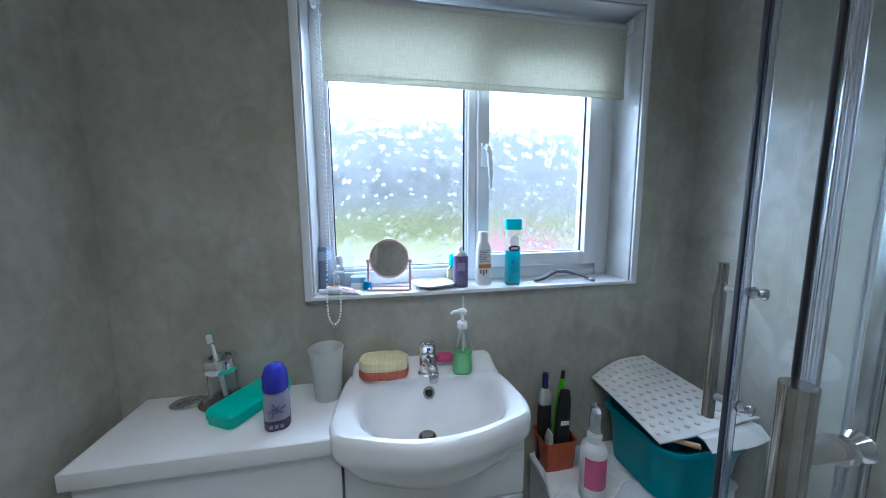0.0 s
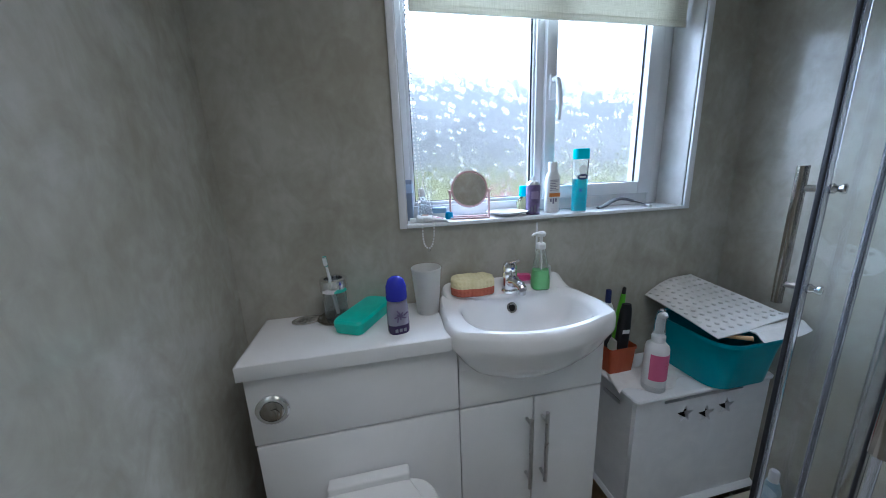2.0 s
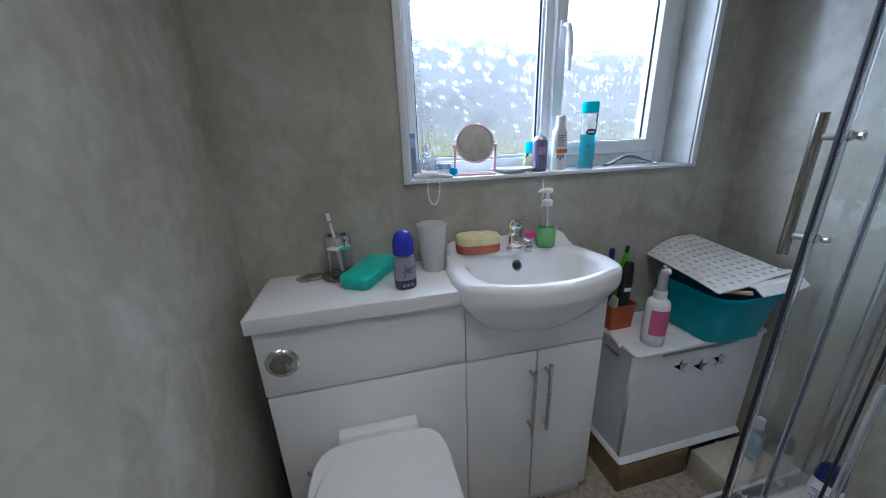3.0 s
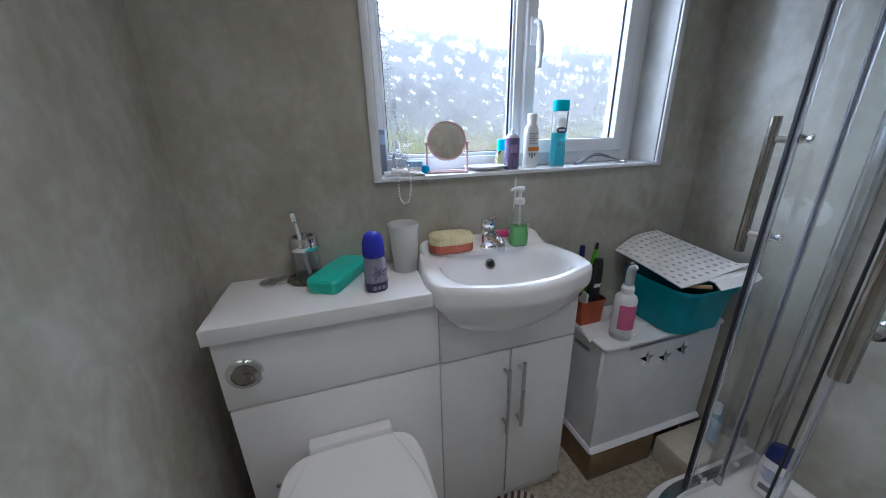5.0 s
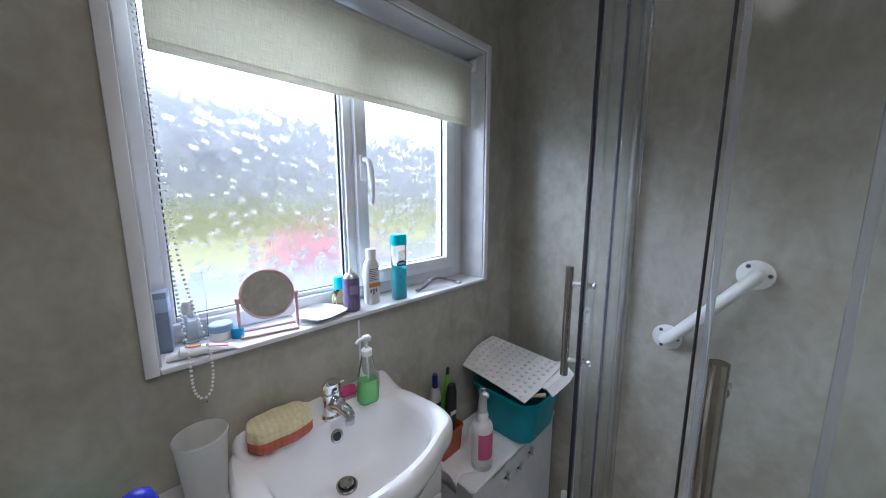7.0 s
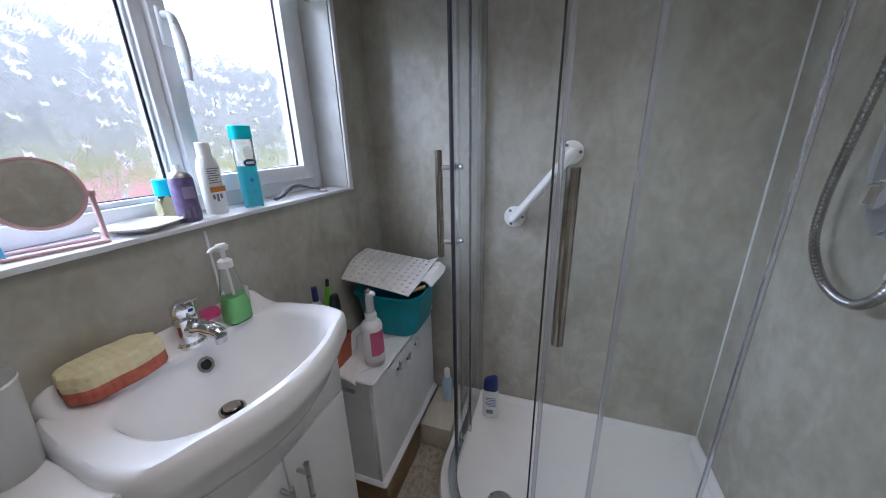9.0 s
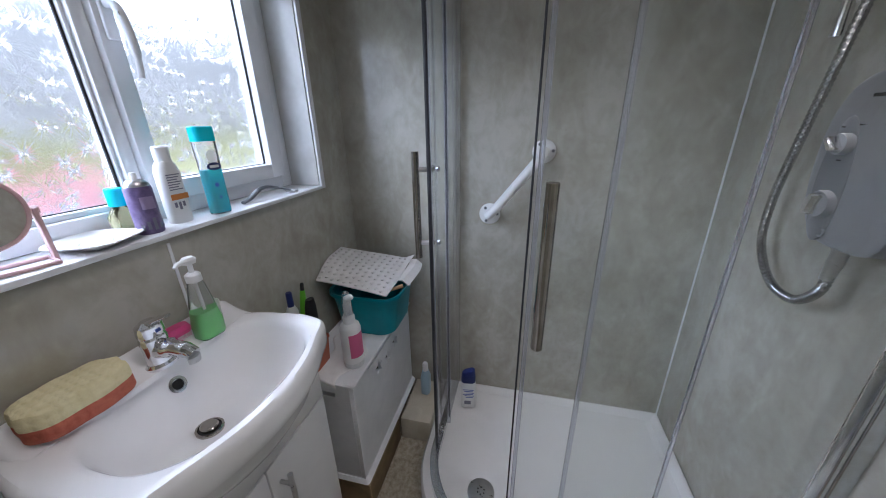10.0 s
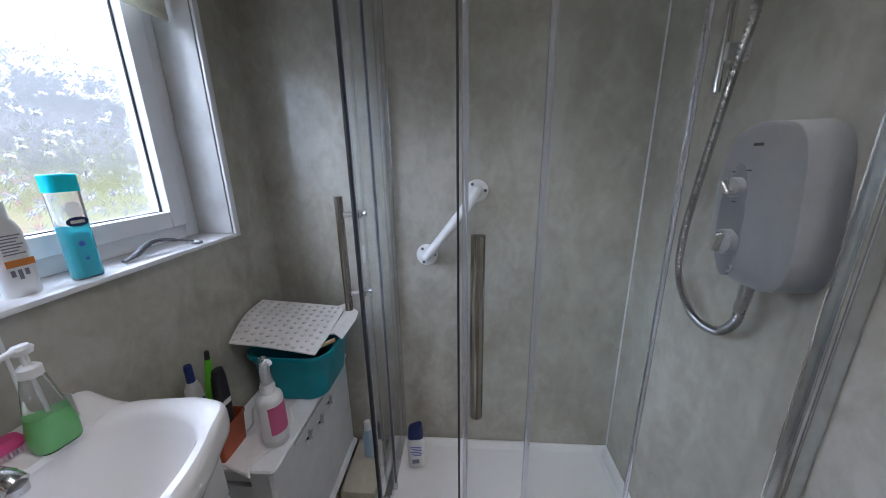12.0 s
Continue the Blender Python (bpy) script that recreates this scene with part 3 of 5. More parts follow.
# basin
BX0, BX1, BYB = -0.022, 0.446, -0.001
BC = Vector((0.217, -0.152))


def basin_outline():
    pts = []
    for i in range(41):
        u = i / 40
        x = BX0 + (BX1 - BX0) * u
        ear = 0.02 * (math.exp(-((u - 0.03) / 0.07) ** 2) + math.exp(-((u - 0.97) / 0.07) ** 2))
        pts.append((x, -0.208 - 0.102 * math.sin(math.pi * u) ** 0.6 - ear * 0.9))
    pts[0] = (BX0 + 0.004, pts[0][1] + 0.012)
    pts[-1] = (BX1 - 0.004, pts[-1][1] + 0.012)
    return pts + [(BX1, -0.2), (BX1 - 0.012, -0.1), (BX1 - 0.03, -0.05), (BX1 - 0.04, BYB - 0.01), (BX1 - 0.05, BYB)] + [(BX0 + 0.035, BYB), (BX0 + 0.026, BYB - 0.01), (BX0 + 0.016, -0.05), (BX0 + 0.008, -0.1), (BX0, -0.2)]


BO = basin_outline()


def outline_at(angle):
    d = Vector((math.cos(angle), math.sin(angle)))
    best = 0.0
    for a, b in zip(BO, BO[1:] + BO[:1]):
        p, q = Vector(a) - BC, Vector(b) - BC
        e = q - p
        den = d.x * e.y - d.y * e.x
        if abs(den) < 1e-12:
            continue
        t = (p.x * e.y - p.y * e.x) / den
        s = (p.x * d.y - p.y * d.x) / den
        if t > 0 and -1e-6 <= s <= 1 + 1e-6:
            best = max(best, t)
    return best


NB = 120
ANG = [2 * math.pi * (i + 0.5) / NB for i in range(NB)]
OUT = [outline_at(a) for a in ANG]
for _ in range(2):
    OUT = [(OUT[i - 1] + 2 * OUT[i] + OUT[(i + 1) % NB]) / 4 for i in range(NB)]


def out_ring(inset, z, back=BYB, sc=1.0):
    r = []
    for a, o in zip(ANG, OUT):
        q = (o * sc - inset)
        r.append((BC.x + q * math.cos(a), min(BC.y + q * math.sin(a), back), z))
    return r


def bowl_ring(s, z, dy=0.0):
    r = []
    for a in ANG:
        c, sn = math.cos(a), math.sin(a)
        k = 1.0 / ((abs(c / 0.182) ** 2.7 + abs(sn / (0.098 if sn > 0 else 0.13)) ** 2.7) ** (1 / 2.7))
        r.append((BC.x + s * k * c, BC.y + s * k * sn + dy, z))
    return r


def apron(sc, z):
    """Underside that tucks back to the cabinet."""
    r = []
    for a, o in zip(ANG, OUT):
        q = o * sc
        r.append((min(max(BC.x + q * math.cos(a), 0.008), 0.438), min(BC.y + q * math.sin(a), BYB), z))
    return r


bas = thing("wash_basin", Matrix.Translation((0.012, 0, -0.02)) @ Matrix.Diagonal((0.985, 1.08, 1, 1)), "white ceramic wash basin with a bowed front", "basin")
bb = rings([apron(0.6, 0.755), apron(0.74, 0.778), apron(0.86, 0.81), out_ring(0.012, 0.842), out_ring(0.002, 0.856), out_ring(0.0, 0.868), out_ring(0.0, 0.893), out_ring(0.003, 0.904), out_ring(0.01, 0.91), out_ring(0.02, 0.911),
            bowl_ring(1.04, 0.908), bowl_ring(1.0, 0.904), bowl_ring(0.965, 0.895), bowl_ring(0.92, 0.87), bowl_ring(0.84, 0.835), bowl_ring(0.68, 0.803), bowl_ring(0.45, 0.785, 0.012), bowl_ring(0.16, 0.776, 0.03)])
part("bowl", bb, M_CERAMIC, bas)
LEDGE = ((-0.001, 0.9), (-0.001, 0.938), (-0.006, 0.942), (-0.014, 0.941), (-0.024, 0.933), (-0.036, 0.923), (-0.05, 0.9155), (-0.066, 0.911), (-0.068, 0.9))
ledge_ends = [(0.014, 0.3), (0.017, 0.62), (0.024, 0.86), (0.036, 0.98), (0.05, 1.0), (0.385, 1.0), (0.4, 0.98), (0.413, 0.86), (0.421, 0.62), (0.425, 0.3)]
part("upstand", rings([[(x, y, 0.9 + (z - 0.9) * k) for y, z in LEDGE] for x, k in ledge_ends]), M_CERAMIC, bas, "raised ledge along the wall")
pl = part("plug_hole", lathe([(0.024, 0), (0.024, 0.004), (0.020, 0.005), (0.0185, 0.001)], 28, cap1=False), M_DKSTEEL, bas, "chrome waste ring")
pl.matrix_basis = pose(0.208, -0.126, 0.778)
part("gap", lathe([(0.0184, 0.001), (0.0184, 0.0024)], 24), M_DARK, pl)
part("plug", lathe([(0.0145, 0.0024), (0.0155, 0.009), (0.013, 0.0115), (0.006, 0.0105)], 28), M_DKSTEEL, pl)
of = part("overflow", lathe([(0.0125, 0), (0.0125, 0.004), (0.008, 0.004), (0.0075, 0.001)], 24, cap1=False), M_CHROME, bas, "chrome overflow ring")
of.matrix_basis = pose(0.222, -0.064, 0.862, 65) @ Matrix.Diagonal((1.3, 1.3, 1.0, 1))
part("overflow_hole", lathe([(0.0076, 0.0), (0.0076, 0.0015)], 18), M_DARK, of)

# mixer tap
tap = thing("mixer_tap", pose(0.230, -0.056, 0.891, 0, 0, 4) @ Matrix.Diagonal((1.05, 0.8, 1.0, 1)), "chrome single-lever basin mixer tap", "tap")
part("base", lathe([(0.0265, 0), (0.0265, 0.006), (0.0225, 0.011)], 30), M_CHROME, tap)
part("body", lathe([(0.022, 0.008), (0.0215, 0.045), (0.023, 0.058), (0.021, 0.066)], 30), M_CHROME, tap)
part("spout", tube(smooth_path([(0, -0.005, 0.034), (0, -0.045, 0.041), (0, -0.085, 0.037), (0, -0.098, 0.03)], 6), [0.018] * 6 + [0.014] * 6 + [0.0125] * 7, 16), M_CHROME, tap)
part("aerator", lathe([(0.0105, 0), (0.0115, 0.012)], 20, at=(0, -0.094, 0.015)), M_STEEL, tap)
lv = part("lever", lathe([(0.021, 0.066), (0.0225, 0.073), (0.021, 0.088), (0.012, 0.095)], 30), M_CHROME, tap)
part("lever_arm", tube([(0, 0.0, 0.088), (0, -0.03, 0.1), (0, -0.062, 0.11)], [0.012, 0.009, 0.006], 14, flat=0.55), M_CHROME, lv)
part("temperature_mark", box(-0.004, 0.004, -0.0232, -0.0222, 0.074, 0.08, 0), M_BLUEINK, lv)

# ---- shower enclosure ----
TX, TY, TR = 0.725, -0.735, 0.335  # quadrant corner centre and tray radius


def quadrant(r, x_end, y_end, n=28):
    pts = [(x_end, TY + r)]
    for i in range(n + 1):
        a = math.pi / 2 + math.pi / 2 * i / n
        pts.append((TX + r * math.cos(a), TY + r * math.sin(a)))
    return pts + [(TX - r, y_end)]


def tray_ring(r, x_end, y_end, z):
    return [(x, y, z) for x, y in quadrant(r, x_end, y_end)] + [(x_end, y_end, z)]


shower_tray = thing("shower_tray", (0, 0, 0.04), "white acrylic quadrant shower tray", "shower tray")
part("basin", rings([tray_ring(TR, XR - 0.001, YS + 0.001, 0.0), tray_ring(TR, XR - 0.001, YS + 0.001, 0.085), tray_ring(TR - 0.008, XR - 0.003, YS + 0.003, 0.1), tray_ring(TR - 0.035, XR - 0.01, YS + 0.01, 0.102), tray_ring(TR - 0.075, XR - 0.02, YS + 0.02, 0.096), tray_ring(TR - 0.095, XR - 0.035, YS + 0.035, 0.084)]), M_TRAY, shower_tray)
wst = part("waste", lathe([(0.046, 0), (0.046, 0.004), (0.04, 0.0065), (0.0, 0.007)], 36, cap1=False), M_STEEL, shower_tray, "round chrome waste cover")
wst.matrix_basis = pose(0.622, -0.632, 0.084)
for i in range(6):
    a = i * math.pi / 3
    part("slot", lathe([(0.0028, 0), (0.0028, 0.0012)], 10, at=(0.012 * math.cos(a), 0.012 * math.sin(a), 0.0064)), M_DARK, wst)

G = 0.285  # glass line radius
ZB, ZT = 0.144, 2.0
enc = thing("shower_enclosure", (0, 0, 0), "quadrant shower enclosure with clear sliding glass doors", "shower")


def ribbon(path, z0, z1, th):
    """A bent upright sheet along a plan path."""
    p = [Vector((*q, 0)) for q in path]
    bm = bmesh.new()
    rows = []
    for i, v in enumerate(p):
        d = (p[min(i + 1, len(p) - 1)] - p[max(i - 1, 0)]).normalized()
        nrm = Vector((-d.y, d.x, 0)) * th / 2
        rows.append([bm.verts.new(q) for q in (v - nrm + Vector((0, 0, z0)), v + nrm + Vector((0, 0, z0)), v + nrm + Vector((0, 0, z1)), v - nrm + Vector((0, 0, z1)))])
    for a, b in zip(rows, rows[1:]):
        for k in range(4):
            bm.faces.new((a[k], b[k], b[(k + 1) % 4], a[(k + 1) % 4]))
    bm.faces.new(rows[0])
    bm.faces.new(rows[-1][::-1])
    return bm


def glass(name, path, parent, z0=ZB + 0.03, z1=ZT - 0.03, label=""):
    ob = part(name, ribbon(path, z0, z1, 0.006), M_GLASS, parent, label)
    ob.visible_shadow = False
    return ob


def upright(name, x, y, w, d, material, parent, z0=ZB, z1=ZT, turn=0.0, r=0.003):
    ob = part(name, rloft([(z0, w, d, r, 0, 0), (z1, w, d, r, 0, 0)], 3), material, parent)
    ob.matrix_basis = pose(x, y, 0, 0, 0, turn)
    return ob


full = quadrant(G, XR - 0.012, YS + 0.012)
part("bottom_rail", ribbon(full, ZB - 0.002, ZB + 0.03, 0.03), M_ALU, enc)
part("top_rail", ribbon(full, ZT - 0.03, ZT + 0.01, 0.03), M_ALU, enc)
upright("wall_profile", XR - 0.014, TY + G, 0.028, 0.03, M_ALU, enc, z1=ZT + 0.01)
upright("wall_profile", TX - G, YS + 0.016, 0.034, 0.03, M_ALU, enc, z1=ZT + 0.01)
upright("wall_profile_lip", TX - G - 0.004, YS + 0.034, 0.02, 0.012, M_ALU, enc, z1=ZT + 0.01)
GF = G - 0.02
glass("fixed_panel", [(XR - 0.02, TY + GF), (0.86, TY + GF)], enc, label="clear fixed glass panel")
glass("fixed_panel", [(TX - GF, YS + 0.03), (TX - GF, -0.84)], enc, label="clear fixed glass panel")
upright("panel_strip", 0.86, TY + GF, 0.012, 0.012, M_STRIP, enc)
upright("panel_strip", TX - GF, -0.845, 0.012, 0.010, M_STRIP, enc)

gi = G  # the doors run on the outer track
dl_ = glass("sliding_door", [(1.04, TY + gi), (0.88, TY + gi), (TX + 0.012, TY + gi)], enc, label="clear glass sliding door pushed open")
upright("door_seal", TX + 0.004, TY + gi, 0.005, 0.010, M_BLACK, dl_, ZB + 0.03, ZT - 0.03)
upright("seal_strip", TX + 0.02, TY + gi, 0.016, 0.010, M_STRIP, dl_, ZB + 0.03, ZT - 0.03)
upright("seal_strip", 1.03, TY + gi, 0.016, 0.010, M_STRIP, dl_, ZB + 0.03, ZT - 0.03)
dr_ = glass("sliding_door", [(TX - gi, -1.03), (TX - gi, -0.76), (TX - gi, -0.722)], enc, label="clear glass sliding door pushed open")
upright("door_seal", TX - gi, -0.7145, 0.005, 0.004, M_BLACK, dr_, ZB + 0.03, ZT - 0.03)
upright("seal_strip", TX - gi, -0.726, 0.008, 0.009, M_STRIP, dr_, ZB + 0.03, ZT - 0.03)
upright("seal_strip", TX - gi, -1.032, 0.008, 0.009, M_STRIP, dr_, ZB + 0.03, ZT - 0.03)


def door_handle(parent, x, y, out, z0, z1, posts):
    """A bar stood off the glass on two posts, each with a round fixing inside."""
    o = Vector((*out, 0)).normalized()
    c = Vector((x, y, 0)) + o * 0.045
    part("handle", tube([(c.x, c.y, z0), (c.x, c.y, z1)], 0.0105, 20), M_DKSTEEL, parent, "polished steel bar handle")
    for z in posts:
        a = Vector((x, y, z))
        part("post", tube([a + o * 0.04, a + o * 0.006], 0.007, 14), M_STEEL, parent)
        part("fixing", tube([a + o * 0.006, a - o * 0.003, a - o * 0.01, a - o * 0.018, a - o * 0.022], [0.011, 0.011, 0.006, 0.011, 0.009], 18), M_CHROME, parent)


door_handle(dl_, TX + 0.035, TY + gi, (-0.35, 1), 0.93, 1.24, (0.976, 1.192))
door_handle(dr_, TX - gi, -0.746, (-1, 0.04), 0.914, 1.222, (0.972, 1.168))
for x in (0.78, 0.93):
    part("roller", lathe([(0.009, 0), (0.012, 0.004), (0.012, 0.014), (0.006, 0.018)], 18, at=(0, 0, 0)), M_CHROME, dl_).matrix_basis = pose(x, TY + gi - 0.004, ZB + 0.05, 90)

# grab rail
gr = thing("grab_rail", (0, 0, 0), "white grab rail fixed aslant on the shower wall", "grab rail")
GA, GB = Vector((XR, -0.584, 0.982)), Vector((XR, -0.765, 1.214))
part("bar", tube(smooth_path([GA + Vector((-0.004, 0, 0)), GA + Vector((-0.035, 0, 0.003)), GA.lerp(GB, 0.12) + Vector((-0.055, 0, 0)), GA.lerp(GB, 0.5) + Vector((-0.056, 0, 0)), GA.lerp(GB, 0.88) + Vector((-0.055, 0, 0)), GB + Vector((-0.035, 0, -0.003)), GB + Vector((-0.004, 0, 0))], 6), 0.0165, 20), M_WHITEP, gr)
for c in (GA, GB):
    fl = part("flange", lathe([(0.04, 0), (0.04, 0.006), (0.034, 0.011), (0.02, 0.013)], 32), M_WHITEP, gr)
    fl.matrix_basis = pose(c.x - 0.0005, c.y, c.z, 0, -90)
    for k in range(3):
        a = 2 * math.pi * k / 3 + 0.6
        part("screw", lathe([(0.0055, 0.0), (0.0055, 0.0035), (0.003, 0.0045)], 12, at=(0.029 * math.cos(a), 0.029 * math.sin(a), 0.0095)), M_GREY, fl)

# electric shower
es = thing("electric_shower", (0.588, YS, 0), "silver-grey electric shower unit with two chrome knobs", "shower unit")


def es_ring(s, y):
    """Outline of the case: round on the hose side, straight and slightly raked on the other."""
    pts = []
    for i in range(64):
        a = 2 * math.pi * i / 64
        c, sn = math.cos(a), math.sin(a)
        e = 2.5 if c > 0 else 4.2
        k = (abs(c) ** e + abs(sn) ** e) ** (-1 / e)
        z = s * k * sn
        x = s * 0.094 * k * c + (0.015 * z if c < 0 else 0.006 * z)
        pts.append((x, y, 1.233 + 0.149 * z))
    return pts


part("case", rings([es_ring(1.0, 0.001), es_ring(1.0, 0.012), es_ring(0.99, 0.068), es_ring(0.98, 0.0694), es_ring(0.93, 0.0706), es_ring(0.85, 0.072), es_ring(0.6, 0.0745), es_ring(0.3, 0.076), es_ring(0.05, 0.0765)]), M_SHOWER, es)
# the recess is a raised oval; its shade is only the darker grey
part("control_panel", rings([[(0.032 + s * 0.033 * math.cos(2 * math.pi * i / 48) + 0.006 * math.sin(2 * math.pi * i / 48), y, 1.2 + s * 0.112 * math.sin(2 * math.pi * i / 48)) for i in range(48)] for s, y in ((1.0, 0.05), (1.0, 0.0755), (0.95, 0.0775), (0.5, 0.078))]), M_SHOWER_SHADED, es, "oval control panel with its recess shade painted in")


def knob(x, z, r, turn):
    k = part("knob", lathe([(r, 0), (r, 0.009), (r * 0.93, 0.013), (r * 0.4, 0.014)], 36), M_SHOWER, es)
    k.matrix_basis = pose(x, 0.0775, z, -90, 0, 0)
    g = part("grip", rloft([(0.012, r * 0.72, r * 1.75, r * 0.3, 0, 0), (0.024, r * 0.58, r * 1.6, r * 0.25, 0, 0), (0.029, r * 0.36, r * 1.35, r * 0.16, 0, 0)], 5), M_CHROME, k, "polished chrome grip")
    g.matrix_basis = pose(0, 0, 0, 0, 0, turn)


knob(0.024, 1.159, 0.025, -12)
knob(0.028, 1.265, 0.0185, 40)
part("indicator", lathe([(0.009, 0), (0.009, 0.003), (0.006, 0.003), (0.006, 0.001)], 20, cap1=False), M_SHOWER, es).matrix_basis = pose(0.012, 0.0745, 1.108, -90)
part("badge", box(-0.002, 0.018, 0.0735, 0.0752, 1.34, 1.3455, 0), M_DARK, es, "small dark maker's badge")
for dx, dz, w in ((0.046, 1.292, 0.006), (0.012, 1.296, 0.008), (0.03, 1.236, 0.008)):
    part("marking", box(dx - w / 2, dx + w / 2, 0.076, 0.0792, dz, dz + 0.0022, 0), M_DARK, es)
part("outlet", tube([(-0.006, 0.045, 1.098), (-0.004, 0.046, 1.045)], [0.0135, 0.0115], 18), M_STEEL, es, "grey hose outlet")


def ribbed(points, r, pitch):
    pts = smooth_path(points, 420)
    out, run, radii = [pts[0]], 0.0, [r]
    last = pts[0]
    n = 0
    for p in pts[1:]:
        run += (p - last).length
        last = p
        if run >= pitch / 2:
            run = 0.0
            n += 1
            out.append(p)
            radii.append(r if n % 2 else r * 0.74)
    return tube(out, radii, 14)


hose = thing("shower_hose", (0, 0, 0), "ribbed chrome flexible shower hose hanging in a loop", "hose")
part("hose", ribbed([(0.585, YS + 0.046, 1.05), (0.592, YS + 0.045, 0.99), (0.645, YS + 0.042, 0.943), (0.725, YS + 0.04, 0.95), (0.79, YS + 0.04, 1.02), (0.803, YS + 0.04, 1.12), (0.785, YS + 0.04, 1.254), (0.735, YS + 0.045, 1.49), (0.703, YS + 0.05, 1.61), (0.71, YS + 0.06, 1.8), (0.77, YS + 0.075, 1.93), (0.805, YS + 0.085, 1.96)], 0.0102, 0.0092), M_HOSE, hose)
part("collar", tube([(0.584, YS + 0.046, 1.055), (0.587, YS + 0.046, 1.018)], [0.0115, 0.0105], 16), M_STEEL, hose)

rail = thing("riser_rail", (0.775, YS, 0), "chrome shower riser rail on wall brackets", "shower rail")
part("rail", tube([(0, 0.045, 1.464), (0, 0.045, 2.1)], 0.0105, 18), M_CHROME, rail)
part("end_cap", tube([(0, 0.045, 1.457), (0, 0.045, 1.49)], 0.012, 18), M_CHROME, rail)
for z in (1.535, 2.06):
    part("bracket", box(-0.016, 0.012, 0.001, 0.05, z - 0.018, z + 0.018, 0.004, 3), M_STEEL, rail)
hh = part("head_holder", box(-0.02, 0.02, 0.03, 0.085, 1.95, 1.99, 0.006, 3), M_CHROME, rail)
part("shower_head", lathe([(0.012, 0), (0.014, 0.04), (0.045, 0.06), (0.05, 0.075), (0.046, 0.08)], 28), M_CHROME, hh).matrix_basis = pose(-0.005, 0.1, 1.97, -115)

# shampoo on the tray
def flat_bottle(name, place, label, group=""):
    return thing(name, place, label, "bottle", group)


sp = flat_bottle("shampoo_bottle", pose(0.975, -0.53, 0.136, 0, 0, 8), "white shampoo bottle with a dark blue slanted cap")
part("body", rloft([(0, 0.036, 0.06, 0.014, 0, 0), (0.006, 0.042, 0.066, 0.018, 0, 0), (0.1, 0.042, 0.068, 0.018, 0, 0), (0.135, 0.038, 0.062, 0.018, 0, 0)], 6), M_WHITEP, sp)
cap = rloft([(0.135, 0.038, 0.062, 0.018, 0, 0), (0.16, 0.036, 0.06, 0.017, 0, 0), (0.186, 0.032, 0.054, 0.015, 0, 0), (0.19, 0.026, 0.046, 0.012, 0, 0)], 6)
for v in cap.verts:
    if v.co.z > 0.15:
        v.co.z += -0.35 * v.co.y
part("cap", cap, M_BLUECAP, sp, "dark blue flip cap").data.materials[0] = M_NAVY
for i in range(6):
    part("print", box(-0.0216, -0.0208, -0.024 + 0.003 * (i % 2), 0.022 - 0.006 * (i % 3), 0.1 - 0.008 * i, 0.103 - 0.008 * i, 0), M_BLUEINK, sp)
part("print", box(-0.0216, -0.0208, -0.012, 0.016, 0.022, 0.042, 0), M_INK, sp)

# ---- white ottoman box and what is on it ----
OX0, OX1, OY0, OY1, OZ0, OZ1 = 0.562, 1.088, -0.236, -0.012, 0.118, 0.566


def star(cx, cz, r, turn=90.0):
    return [(cx + (r if k % 2 == 0 else r * 0.42) * math.cos(radians(turn + 36 * k)), cz + (r if k % 2 == 0 else r * 0.42) * math.sin(radians(turn + 36 * k))) for k in range(10)]


ot = thing("storage_box", (0, 0, 0), "white painted wooden storage box with three star cut-outs", "storage box")
fr = sheet([(OX0 + 0.004, OZ0 + 0.02), (OX1 - 0.004, OZ0 + 0.02), (OX1 - 0.004, OZ1 - 0.014), (OX0 + 0.004, OZ1 - 0.014)], 0.014, [star(0.752, 0.478, 0.034), star(0.836, 0.462, 0.034), star(0.915, 0.476, 0.034), [(0.668, 0.531), (0.972, 0.531), (0.972, 0.543), (0.668, 0.543)]])
fr.transform(Matrix.Translation((0, OY0 + 0.011, 0)))
part("front_panel", fr, M_SATIN, ot, "front panel with star-shaped holes and a finger slot")
sl = sheet([(OY0 + 0.02, OZ0 + 0.02), (OY1, OZ0 + 0.02), (OY1, OZ1 - 0.014), (OY0 + 0.02, OZ1 - 0.014)], 0.014, [[(-0.165, 0.50), (-0.085, 0.50), (-0.085, 0.516), (-0.165, 0.516)]])
sl.transform(Matrix.Translation((OX0 + 0.012, 0, 0)) @ Matrix.Rotation(radians(90), 4, "Z"))
part("side_panel", sl, M_SATIN, ot)
part("side_panel", box(OX1 - 0.016, OX1 - 0.002, OY0 + 0.02, OY1, OZ0 + 0.02, OZ1 - 0.014, 0.001), M_SATIN, ot)
part("back_panel", box(OX0 + 0.02, OX1 - 0.02, OY1 - 0.012, OY1, OZ0 + 0.02, OZ1 - 0.014, 0.001), M_SATIN, ot)
part("lid", rloft([(OZ1 - 0.013, OX1 - OX0 + 0.006, OY1 - OY0 + 0.006, 0.014, (OX0 + OX1) / 2 - 0.002, (OY0 + OY1) / 2 - 0.002), (OZ1 - 0.004, OX1 - OX0 + 0.008, OY1 - OY0 + 0.008, 0.015, (OX0 + OX1) / 2 - 0.003, (OY0 + OY1) / 2 - 0.003), (OZ1, OX1 - OX0, OY1 - OY0, 0.012, (OX0 + OX1) / 2 - 0.003, (OY0 + OY1) / 2 - 0.003)], 5), M_SATIN, ot)
